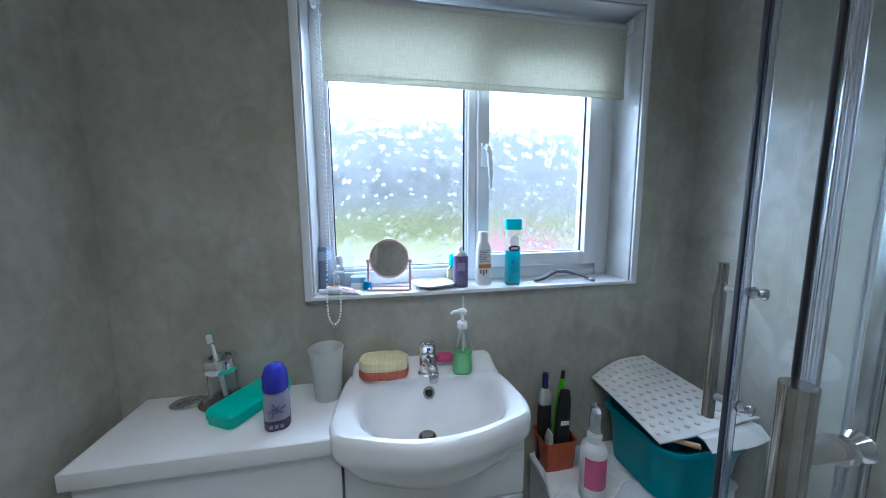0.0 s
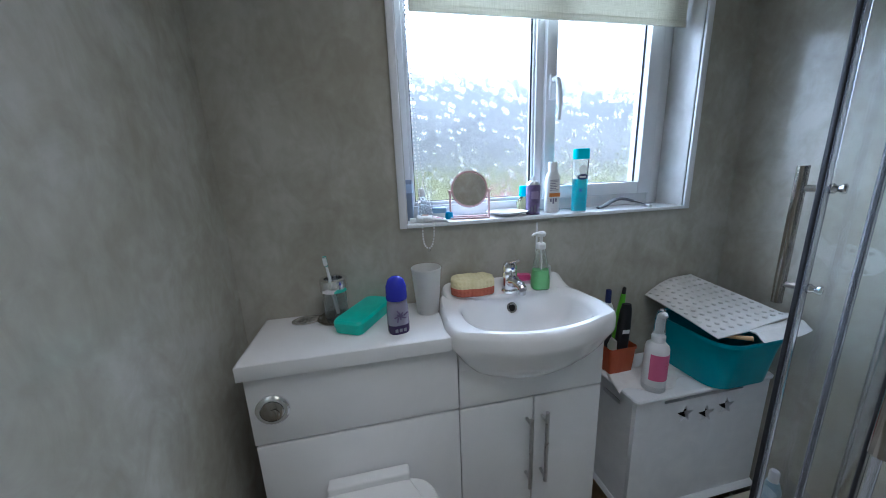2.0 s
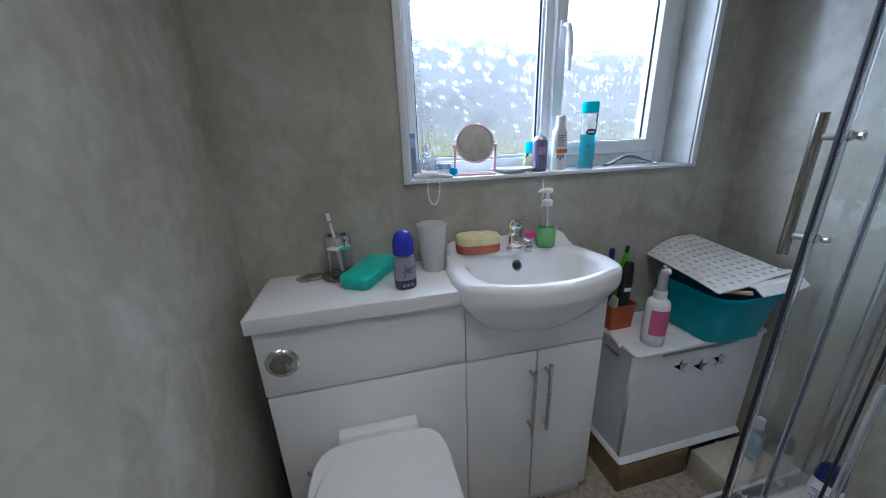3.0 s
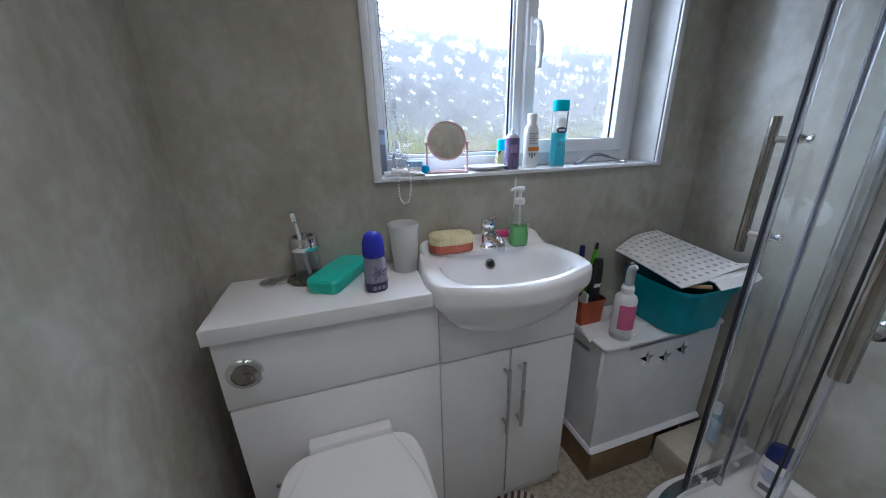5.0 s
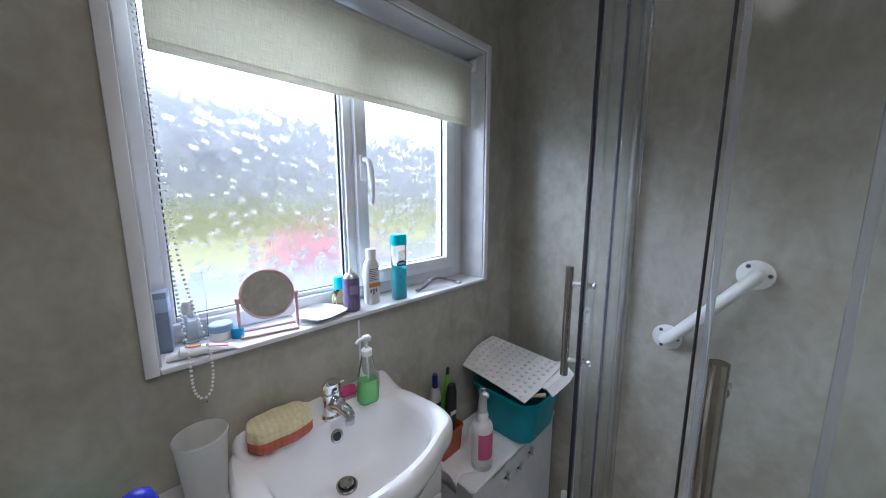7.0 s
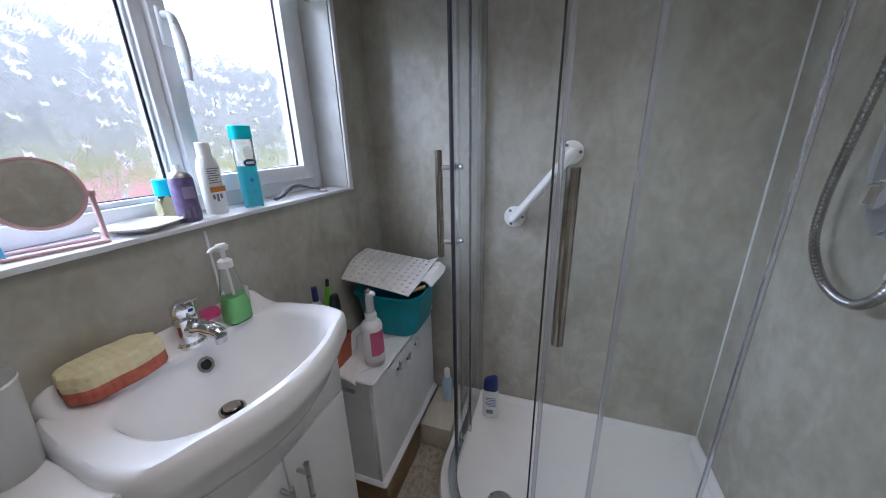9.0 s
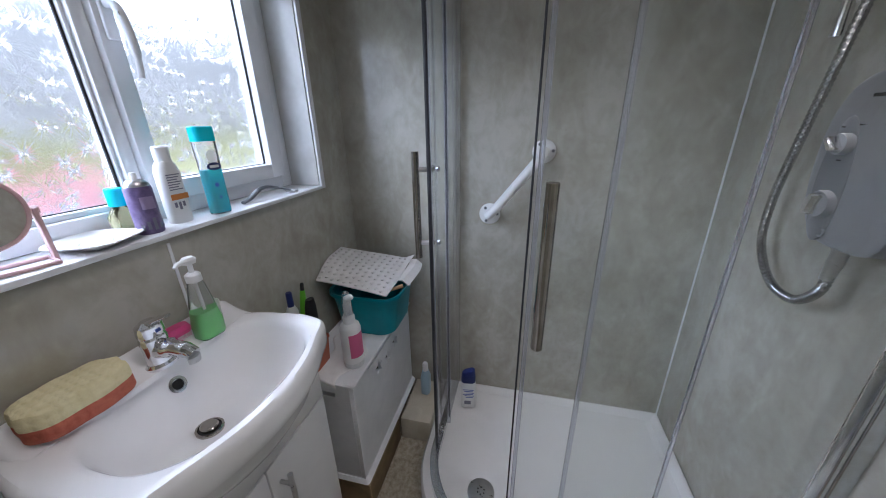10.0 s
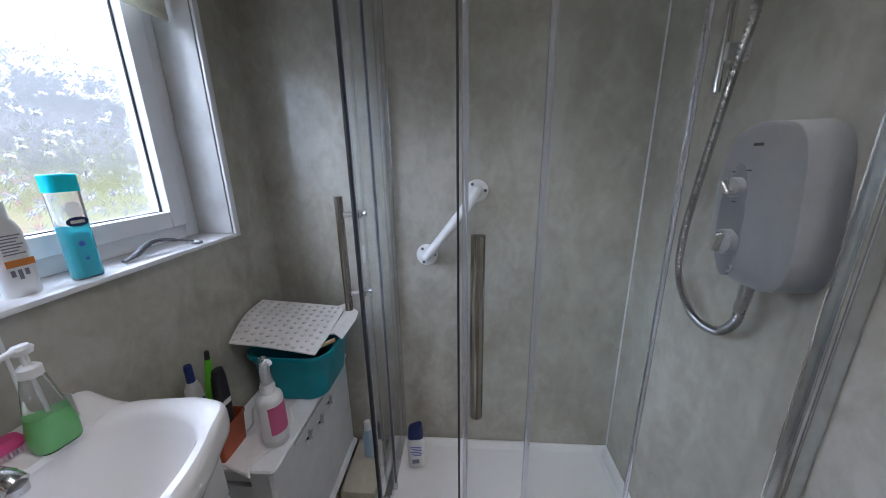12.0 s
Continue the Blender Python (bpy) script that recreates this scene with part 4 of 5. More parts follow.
part("base_moulding", rloft([(OZ0, OX1 - OX0 + 0.004, OY1 - OY0 + 0.008, 0.01, (OX0 + OX1) / 2, (OY0 + OY1) / 2 - 0.004), (OZ0 + 0.012, OX1 - OX0 + 0.01, OY1 - OY0 + 0.014, 0.012, (OX0 + OX1) / 2 - 0.004, (OY0 + OY1) / 2 - 0.007), (OZ0 + 0.022, OX1 - OX0 - 0.002, OY1 - OY0 + 0.002, 0.008, (OX0 + OX1) / 2, (OY0 + OY1) / 2)], 4), M_SATIN, ot)
# near-black block added so the cut-outs show as deep shade
part("inner_shade_block", box(OX0 + 0.03, OX1 - 0.03, OY0 + 0.03, OY1 - 0.02, OZ0 + 0.025, 0.545, 0.004), M_DARK, ot, "near-black block standing in for the shade inside the box")
tagged(part("plinth", box(OX0 - 0.003, 0.852, OY0 - 0.014, -0.02, 0.0, OZ0 - 0.0005, 0.003), M_CARD), "low brown board plinth under the storage box", "plinth")
tagged(part("plinth", box(0.86, 1.06, -0.2, -0.02, 0.0, OZ0 - 0.0005, 0.003), M_CARD), "low brown board plinth under the storage box", "plinth")
structure("pipe_boxing", box(0.86, XR - 0.001, -0.385, OY0 - 0.015, 0.0, 0.112, 0.004), M_CREAM, "cream boxed-in pipes along the floor", "pipe boxing")

bt = thing("cleaner_bottle", (1.035, -0.318, 0.1125), "pale blue cleaner bottle with a white top", "bottle")
part("body", rloft([(0, 0.05, 0.04, 0.014, 0, 0), (0.09, 0.052, 0.042, 0.015, 0, 0), (0.125, 0.03, 0.028, 0.012, 0, 0)], 5), mat("pale_blue", (0.35, 0.5, 0.6), 0.3), bt)
part("cap", lathe([(0.013, 0.125), (0.013, 0.16), (0.01, 0.165)], 18), M_WHITEP, bt)

# turquoise washing-up bowl with a rubber bath mat
tub = thing("washing_up_bowl", Matrix.Translation((0.926, -0.155, OZ1)) @ Matrix.Diagonal((0.96, 1.0, 0.95, 1)), "turquoise plastic washing-up bowl on the storage box", "bowl")
tubm = rloft([(z * 1.14, w * 1.07, d * 1.03, r, 0, 0) for z, w, d, r in ((0.0, 0.205, 0.195, 0.045), (0.004, 0.222, 0.212, 0.055), (0.11, 0.235, 0.245, 0.06), (0.15, 0.25, 0.262, 0.062), (0.152, 0.262, 0.272, 0.066), (0.144, 0.264, 0.274, 0.066), (0.147, 0.266, 0.276, 0.067), (0.156, 0.262, 0.272, 0.066), (0.153, 0.242, 0.254, 0.06), (0.11, 0.228, 0.238, 0.057), (0.007, 0.214, 0.204, 0.052))], 8)
part("bowl", tubm, M_TUB, tub)

bm_mat = thing("bath_mat", (0, 0, 0), "white rubber non-slip bath mat laid over the bowl, curling", "bath mat")
MC = [Vector((0.772, -0.012, 0.80)), Vector((0.966, -0.008, 0.858)), Vector((1.066, -0.282, 0.776)), Vector((0.785, -0.268, 0.757))]


def mat_point(u, v, lift=0.0):
    p = MC[0].lerp(MC[1], u).lerp(MC[3].lerp(MC[2], u), v)
    p.z += 0.016 * math.sin(math.pi * u) * (1 - 0.4 * v) + 0.004 * math.sin(5 * u + 3 * v) + lift
    if v > 0.86 and u > 0.35:
        p.z += 0.25 * (v - 0.86) * (u - 0.35)
    return p


NU, NV = 24, 30
bmm = bmesh.new()
top = [[bmm.verts.new(mat_point(i / NU, j / NV)) for i in range(NU + 1)] for j in range(NV + 1)]
low = [[bmm.verts.new(mat_point(i / NU, j / NV, -0.004)) for i in range(NU + 1)] for j in range(NV + 1)]
for j in range(NV):
    for i in range(NU):
        bmm.faces.new((top[j][i], top[j][i + 1], top[j + 1][i + 1], top[j + 1][i]))
        bmm.faces.new((low[j][i], low[j + 1][i], low[j + 1][i + 1], low[j][i + 1]))
edge = [(0, i) for i in range(NU)] + [(j, NU) for j in range(NV)] + [(NV, i) for i in range(NU, 0, -1)] + [(j, 0) for j in range(NV, 0, -1)]
for a, b in zip(edge, edge[1:] + edge[:1]):
    bmm.faces.new((top[a[0]][a[1]], low[a[0]][a[1]], low[b[0]][b[1]], top[b[0]][b[1]]))
part("sheet", bmm, M_MAT, bm_mat)
stud = finish(lathe([(0.0068, 0), (0.0064, 0.0036), (0.0045, 0.0052), (0.001, 0.0056)], 12))
stud.materials.append(M_MAT)
for j in range(11):
    for i in range(9):
        u, v = (i + 0.5 + 0.25 * (j % 2)) / 9.4, (j + 0.5) / 11.6
        part("stud", stud, M_MAT, bm_mat).location = mat_point(u, v, -0.0004)
fold = smooth_path([(0.89, -0.285, 0.762), (0.94, -0.292, 0.77), (1.0, -0.296, 0.776), (1.055, -0.288, 0.78)], 8)
part("folded_flap", rings([[q + Vector((0, y, z)) for y, z in ((-0.03, -0.012), (-0.006, 0.008), (0.02, 0.006), (0.02, 0.002), (-0.006, 0.003), (-0.027, -0.014))] for q in fold]), M_MAT, bm_mat)
bh = thing("bath_brush", (0, 0, 0), "wooden bath brush handle sticking out of the bowl", "brush")
part("handle", tube([(0.83, -0.225, 0.738), (0.855, -0.27, 0.75), (0.872, -0.298, 0.757)], [0.005, 0.006, 0.007], 12), mat("pale_wood", (0.5, 0.34, 0.17), 0.6), bh)

# red caddy with bottles
cad = thing("caddy_tray", Matrix.Translation((0.618, -0.062, OZ1)) @ Matrix.Diagonal((0.74, 0.92, 1.6, 1)), "terracotta plastic caddy holding toiletries", "tray")
part("tray", rloft([(0, 0.12, 0.085, 0.008, 0, 0), (0.058, 0.136, 0.096, 0.01, 0, 0), (0.06, 0.142, 0.102, 0.011, 0, 0), (0.055, 0.142, 0.102, 0.011, 0, 0), (0.058, 0.13, 0.09, 0.009, 0, 0), (0.004, 0.114, 0.08, 0.007, 0, 0)], 4), M_RED, cad)
b1 = thing("shampoo_bottle", pose(0.588, -0.05, OZ1 + 0.01) @ Matrix.Diagonal((0.95, 0.95, 1.8, 1)), "dark bottle with clear shoulder and blue cap", "bottle", "bottles in the caddy")
part("body", rloft([(0, 0.042, 0.03, 0.012, 0, 0), (0.1, 0.042, 0.03, 0.012, 0, 0)], 4), M_BLACK, b1)
part("shoulder", rloft([(0.1, 0.042, 0.03, 0.012, 0, 0), (0.118, 0.038, 0.028, 0.011, 0, 0), (0.128, 0.022, 0.02, 0.009, 0, 0)], 4), M_FROST, b1)
part("cap", lathe([(0.010, 0.128), (0.0095, 0.15), (0.0085, 0.153)], 18), M_BLUECAP, b1).data.materials[0] = M_NAVY
b2 = thing("deodorant_spray", pose(0.626, -0.078, OZ1 + 0.01, 0, 3, 0) @ Matrix.Diagonal((0.95, 0.95, 1.95, 1)), "black shower gel bottle with white lettering", "bottle", "bottles in the caddy")
part("body", rloft([(0, 0.044, 0.026, 0.01, 0, 0), (0.075, 0.047, 0.028, 0.012, 0, 0), (0.105, 0.04, 0.026, 0.011, 0, 0), (0.118, 0.03, 0.02, 0.009, 0, 0)], 4), M_BLACK, b2)
part("print", box(-0.014, 0.014, -0.0145, -0.0138, 0.066, 0.073, 0), M_WHITEP, b2)
b3 = thing("lime_bottle", pose(0.628, -0.042, OZ1 + 0.01, 3, 3, 0) @ Matrix.Diagonal((1.05, 1.05, 1.72, 1)), "lime green slim bottle leaning in the caddy", "bottle", "bottles in the caddy")
part("body", rloft([(0, 0.026, 0.022, 0.009, 0, 0), (0.1, 0.027, 0.022, 0.01, 0, 0), (0.15, 0.014, 0.013, 0.006, 0, 0)], 4), M_LIME, b3)
part("cap", lathe([(0.006, 0.15), (0.0055, 0.162), (0.003, 0.164)], 14), M_BLACK, b3)
b4 = thing("clear_pouch", pose(0.59, -0.084, OZ1 + 0.06, 10, -10, 0), "crumpled clear plastic wrapper in the caddy", "wrapper")
part("film", rloft([(0, 0.01, 0.03, 0.004, 0, 0), (0.04, 0.014, 0.034, 0.005, 0, 0), (0.07, 0.004, 0.026, 0.0018, 0.006, 0)], 4), M_FROST, b4)

cl = thing("cloth", (0, 0, OZ1 + 0.0005), "crumpled white tissue cloth under the spray bottle", "cloth")
bmc = bmesh.new()
cg = []
for j in range(15):
    row = []
    for i in range(19):
        x, y = 0.575 + 0.225 * i / 18, -0.07 - 0.125 * j / 14 + 0.02 * math.sin(i * 0.5)
        x += -0.04 * j / 14 * (1 if i < 9 else -0.3)
        z = 0.001 + 0.004 * abs(noise.noise((x * 30, y * 30, 2))) + (0.008 * max(0, (i - 14) / 4) * math.sin(j * 0.5))
        row.append(bmc.verts.new((x, y, max(z, 0.001))))
    cg.append(row)
for a, b in zip(cg, cg[1:]):
    for i in range(18):
        bmc.faces.new((a[i], a[i + 1], b[i + 1], b[i]))
co_ = part("sheet", bmc, M_PAPER, cl)
sol = co_.modifiers.new("thickness", "SOLIDIFY")
sol.thickness = 0.001

pb = thing("spray_bottle", pose(0.655, -0.195, OZ1 + 0.003, 0, 0, -20) @ Matrix.Diagonal((1.16, 1.16, 1.38, 1)), "white foam pump bottle with a pink label", "bottle")
part("body", lathe([(0.027, 0), (0.0285, 0.004), (0.0285, 0.1), (0.026, 0.108), (0.016, 0.116)], 30), M_WHITEP, pb)
part("base_ring", lathe([(0.0287, 0.001), (0.0289, 0.014)], 30, cap0=False, cap1=False), M_CLEARP, pb)
part("label", wrap((0.03, 0.092), 0.0286, 115, -85), M_LABELPINK, pb, "pink printed label")
for k in range(4):
    part("print", wrap((0.05 + 0.008 * k, 0.052 + 0.008 * k), 0.0288, 30 + 9 * k % 20, -45), M_PINK, pb)
part("collar", lathe([(0.016, 0.114), (0.0165, 0.13), (0.012, 0.136)], 24), M_WHITEP, pb)
part("pump", tube([(0, 0, 0.132), (0, 0, 0.16), (0, -0.004, 0.178), (0, -0.012, 0.185)], [0.0085, 0.0085, 0.009, 0.006], 16), M_WHITEP, pb)
part("nozzle", tube([(0, -0.002, 0.176), (0, -0.02, 0.186), (0, -0.026, 0.183)], [0.007, 0.0055, 0.004], 12), M_WHITEP, pb)
part("over_cap", lathe([(0.014, 0.136), (0.0125, 0.17), (0.009, 0.19)], 24, cap0=False), M_CLEARP, pb)

# ---- things on the worktop ----
od = thing("soap_dish", pose(-0.362, -0.046, CT, 0, 0, 5), "oval dull pewter dish lying on the worktop", "dish")
part("plate", lathe([(0.034, 0), (0.042, 0.002), (0.042, 0.005), (0.035, 0.0055)], 36, 1.0, 0.74), M_CHROME, od)
part("inlay", lathe([(0.034, 0.0056), (0.033, 0.0066), (0.0, 0.007)], 36, 1.0, 0.72, cap1=False), M_PEWTER, od, "worn patterned inlay")

th = thing("toothbrush_holder", pose(-0.283, -0.05, CT) @ Matrix.Diagonal((1.22, 1.22, 1.0, 1)), "clear toothbrush holder with a chrome ring and base", "toothbrush holder")
part("base", lathe([(0.040, 0), (0.044, 0.006), (0.042, 0.0075), (0.036, 0.0045), (0.026, 0.008)], 36), M_DKSTEEL, th)
part("cup", lathe([(0.026, 0.008), (0.0255, 0.095), (0.0235, 0.095), (0.024, 0.011)], 32), M_CLEARP, th)
part("ring", lathe([(0.0295, 0.084), (0.0305, 0.086), (0.0305, 0.116), (0.0295, 0.118), (0.02, 0.118), (0.0195, 0.112), (0.0275, 0.11), (0.0275, 0.086)], 36, cap0=False, cap1=False), M_CHROME, th)
tb = thing("toothbrush", pose(-0.280, -0.046, CT + 0.014, 4, -6, 0), "white and green toothbrush standing in its holder", "toothbrush")
part("handle", tube([(0, 0, 0), (0, 0, 0.07), (0, -0.003, 0.115), (0, -0.002, 0.142)], [0.005, 0.0055, 0.004, 0.0032], 12), M_WHITEP, tb)
part("head", tube([(0, -0.002, 0.139), (0, 0, 0.17)], [0.004, 0.0052], 12, flat=0.6), mat("green_grip", (0.02, 0.3, 0.25), 0.4), tb)
part("bristles", box(-0.0045, 0.0045, -0.013, -0.002, 0.147, 0.168, 0.001), M_WHITEP, tb)

cs = thing("plastic_case", pose(-0.228, -0.068, CT, 0, 0, 0), "teal green plastic case with rounded corners", "case")
cs.matrix_world = pose(-0.206, -0.084, CT, 0, 0, 60) @ Matrix.Diagonal((1.04, 1.04, 1.22, 1))
part("base", rloft([(0, 0.165, 0.07, 0.014, 0, 0), (0.002, 0.17, 0.076, 0.016, 0, 0), (0.013, 0.172, 0.078, 0.016, 0, 0)], 5), M_TEALBOX, cs)
part("lid", rloft([(0.0135, 0.176, 0.082, 0.017, 0, 0), (0.024, 0.176, 0.082, 0.017, 0, 0), (0.029, 0.168, 0.074, 0.015, 0, 0), (0.030, 0.155, 0.062, 0.012, 0, 0)], 5), M_TEALBOX, cs)

ro = thing("roll_on_deodorant", pose(-0.122, -0.176, CT, 0, 0, 10) @ Matrix.Diagonal((1.18, 1.18, 1.03, 1)), "grey-violet roll-on deodorant with a blue domed cap", "deodorant")
part("body", rloft([(0, 0.04, 0.034, 0.014, 0, 0), (0.004, 0.045, 0.038, 0.017, 0, 0), (0.05, 0.046, 0.039, 0.018, 0, 0), (0.078, 0.042, 0.037, 0.0175, 0, 0), (0.084, 0.036, 0.034, 0.016, 0, 0)], 8), M_GREYV, ro)
part("collar", lathe([(0.0195, 0.079), (0.0195, 0.086)], 28, 1.05, 0.95), M_CLEARP, ro)
part("cap", lathe([(0.0215, 0.085), (0.0225, 0.09), (0.0215, 0.118), (0.0165, 0.134), (0.008, 0.141), (0.0, 0.142)], 32, 1.0, 0.92, cap1=False), M_BLUECAP, ro, "glossy deep blue domed cap")
for i in range(9):
    a = 2.4 * i
    ob = part("print", box(-0.0062, 0.0062, -0.0003, 0.0003, -0.0016, 0.0016, 0), M_VIOLET, ro)
    ob.matrix_basis = pose(0.0016 * i * math.cos(a), -0.0197, 0.048 + 0.0016 * i * math.sin(a), 0, 40 * i, 0)
part("lower_band", rloft([(0.001, 0.0425, 0.0362, 0.0155, 0, 0), (0.0045, 0.0456, 0.0386, 0.0174, 0, 0), (0.024, 0.0462, 0.0394, 0.018, 0, 0)], 8, False, False), mat("dark_violet", (0.05, 0.035, 0.1), 0.25), ro)
for k in range(3):
    part("print", box(-0.012 + 0.009 * k, -0.006 + 0.009 * k, -0.0206, -0.0198, 0.008, 0.016, 0), M_INK, ro)

bk = thing("beaker", pose(-0.030, -0.078, CT) @ Matrix.Diagonal((1.14, 1.14, 1.25, 1)), "frosted clear plastic beaker on the worktop", "cup")
part("cup", lathe([(0.026, 0), (0.0275, 0.003), (0.036, 0.1), (0.0375, 0.104), (0.0365, 0.106), (0.0345, 0.1), (0.0262, 0.006)], 40), M_FROST, bk)

# ---- things on the basin ----
sg = thing("sponge", pose(0.112, -0.05, 0.899, 0, 0, -4) @ Matrix.Diagonal((0.98, 1.0, 1.08, 1)), "yellow and red two-layer bath sponge", "sponge")


def sponge_ring(s, z, wave=0.0):
    r = []
    for i in range(56):
        a = 2 * math.pi * i / 56
        c, sn = math.cos(a), math.sin(a)
        k = (abs(c) ** 3 + abs(sn) ** 3) ** (-1 / 3)
        q = s * (1 + 0.025 * math.sin(8 * a))
        r.append((0.066 * q * k * c, 0.039 * q * k * sn, z + wave * math.sin(9 * a)))
    return r


part("red_layer", rings([sponge_ring(0.96, 0), sponge_ring(1.0, 0.004), sponge_ring(1.0, 0.02), sponge_ring(0.99, 0.022)]), M_SPONGER, sg)
part("yellow_layer", rings([sponge_ring(0.99, 0.0222), sponge_ring(1.0, 0.026), sponge_ring(0.995, 0.039, 0.001), sponge_ring(0.97, 0.0445, 0.001), sponge_ring(0.9, 0.0468, 0.0006), sponge_ring(0.72, 0.0474), sponge_ring(0.4, 0.0476), sponge_ring(0.05, 0.0476)]), M_SPONGE, sg)

nb = thing("nail_brush", pose(0.282, -0.036, 0.9045, 0, 0, -6), "pink plastic nail brush with pale bristles", "brush")
part("handle", rloft([(0.012, 0.05, 0.026, 0.012, 0, 0), (0.02, 0.054, 0.03, 0.014, 0, 0), (0.03, 0.044, 0.022, 0.01, 0, 0)], 5), M_PINK, nb)
brm = bmesh.new()
for i in range(9):
    for j in range(4):
        x, y = -0.02 + 0.005 * i, -0.0075 + 0.005 * j
        bmesh.ops.create_cone(brm, cap_ends=True, segments=6, radius1=0.0019, radius2=0.0016, depth=0.0125, matrix=Matrix.Translation((x, y, 0.0062)))
part("bristles", brm, mat("pale_bristles", (0.7, 0.5, 0.55), 0.7), nb)

sd = thing("soap_dispenser", pose(0.326, -0.066, 0.8925, 0, 0, -8) @ Matrix.Diagonal((1.12, 1.12, 1.06, 1)), "clear pump bottle half full of green hand soap", "soap dispenser")
part("bottle", rloft([(0, 0.044, 0.034, 0.012, 0, 0), (0.004, 0.049, 0.039, 0.015, 0, 0), (0.03, 0.05, 0.04, 0.016, 0, 0), (0.07, 0.04, 0.034, 0.015, 0, 0), (0.105, 0.029, 0.027, 0.012, 0, 0), (0.122, 0.023, 0.022, 0.0105, 0, 0)], 8), M_CLEARP, sd)
part("liquid", rloft([(0.003, 0.044, 0.034, 0.013, 0, 0), (0.03, 0.0465, 0.0365, 0.015, 0, 0), (0.058, 0.041, 0.033, 0.014, 0, 0)], 8), M_GREENL, sd, "bright green liquid soap")
part("collar", lathe([(0.0125, 0.12), (0.0125, 0.134), (0.008, 0.138)], 22), M_WHITEP, sd)
part("stem", tube([(0, 0, 0.136), (0, 0, 0.158)], 0.0042, 10), M_WHITEP, sd)
part("pump_head", rloft([(0.156, 0.02, 0.016, 0.007, 0, 0), (0.164, 0.024, 0.018, 0.008, 0, 0), (0.169, 0.016, 0.012, 0.005, 0, 0)], 5), M_WHITEP, sd)
part("spout", tube([(-0.006, -0.002, 0.164), (-0.022, -0.006, 0.1635), (-0.028, -0.008, 0.159)], [0.005, 0.004, 0.0035], 10), M_WHITEP, sd)
part("dip_tube", tube([(0.002, 0.002, 0.01), (0, 0, 0.12)], 0.0022, 8), M_WHITEP, sd)
part("label", box(0.0235, 0.0247, -0.012, 0.012, 0.03, 0.07, 0), M_FROST, sd)

# ---- things on the sill ----
S = WZ0
mr = thing("makeup_mirror", pose(0.135, 0.038, S, 0, 0, -12), "round tilting make-up mirror on a pale rose stand", "mirror")
part("base_rim", tube([(-0.058, -0.024, 0.0034), (0.058, -0.024, 0.0034), (0.058, 0.024, 0.0034), (-0.058, 0.024, 0.0034), (-0.058, -0.024, 0.0034)], 0.0032, 8), M_PALEPINK, mr)
for s in (-1, 1):
    part("arm", box(s * 0.060 - 0.003, s * 0.060 + 0.003, -0.008, 0.008, 0.0, 0.088, 0.002), M_PALEPINK, mr)
    part("pivot", tube([(s * 0.065, 0, 0.084), (s * 0.054, 0, 0.084)], 0.006, 14), M_PALEPINK, mr)
fm = part("mirror_frame", lathe([(0.051, -0.005), (0.056, -0.005), (0.057, 0.0), (0.056, 0.005), (0.051, 0.005)], 48, cap0=False, cap1=False), M_PALEPINK, mr)
fm.matrix_basis = pose(0, 0, 0.09, 78, 0, 0)
part("mirror_glass", lathe([(0.0515, -0.003), (0.0515, 0.003)], 48), M_MIRROR, fm, "round mirror glass")

ds = thing("saucer", pose(0.262, 0.046, S, 0, 0, 20) @ Matrix.Diagonal((1.2, 1.2, 1.0, 1)), "small white square porcelain dish", "dish")
part("dish", rloft([(0, 0.05, 0.05, 0.012, 0, 0), (0.003, 0.056, 0.056, 0.014, 0, 0), (0.009, 0.088, 0.088, 0.024, 0, 0), (0.013, 0.098, 0.098, 0.03, 0, 0), (0.0145, 0.096, 0.096, 0.029, 0, 0), (0.009, 0.07, 0.07, 0.02, 0, 0), (0.0065, 0.05, 0.05, 0.012, 0, 0)], 8), M_CERAMIC, ds)
part("pattern", lathe([(0.018, 0.0066), (0.019, 0.0069), (0.02, 0.0066)], 28, cap0=False, cap1=False), M_INK, ds)

pf = thing("perfume_bottle", pose(0.335, 0.078, S, 0, 0, 15), "yellow scent bottle with a turquoise cap", "perfume")
part("bottle", rloft([(0, 0.04, 0.026, 0.006, 0, 0), (0.035, 0.046, 0.03, 0.01, 0, 0), (0.05, 0.03, 0.02, 0.008, 0, 0), (0.055, 0.018, 0.016, 0.007, 0, 0)], 5), M_YELLOWL, pf)
part("cap", lathe([(0.014, 0.055), (0.015, 0.057), (0.0145, 0.088), (0.013, 0.09)], 24), M_AQUACAP, pf)

can = thing("aerosol_can", (0.345, 0.03, S), "purple printed aerosol can with a white nozzle", "aerosol")
part("can", lathe([(0.021, 0), (0.0225, 0.003), (0.0225, 0.088), (0.021, 0.093)], 32), M_VIOLET, can)
part("shoulder", lathe([(0.021, 0.093), (0.0205, 0.096), (0.015, 0.104), (0.0115, 0.106)], 32), M_STEEL, can)
part("nozzle", lathe([(0.006, 0.106), (0.006, 0.116), (0.0045, 0.119)], 16), M_WHITEP, can)
for k in range(6):
    part("print", wrap((0.008 + 0.002 * (k % 2), 0.02 + 0.006 * (k % 3)), 0.0227, 14, -150 + 26 * k), M_INK, can)
part("print", wrap((0.05, 0.074), 0.0227, 60, -100), mat("lilac_print", (0.32, 0.26, 0.42), 0.4), can)

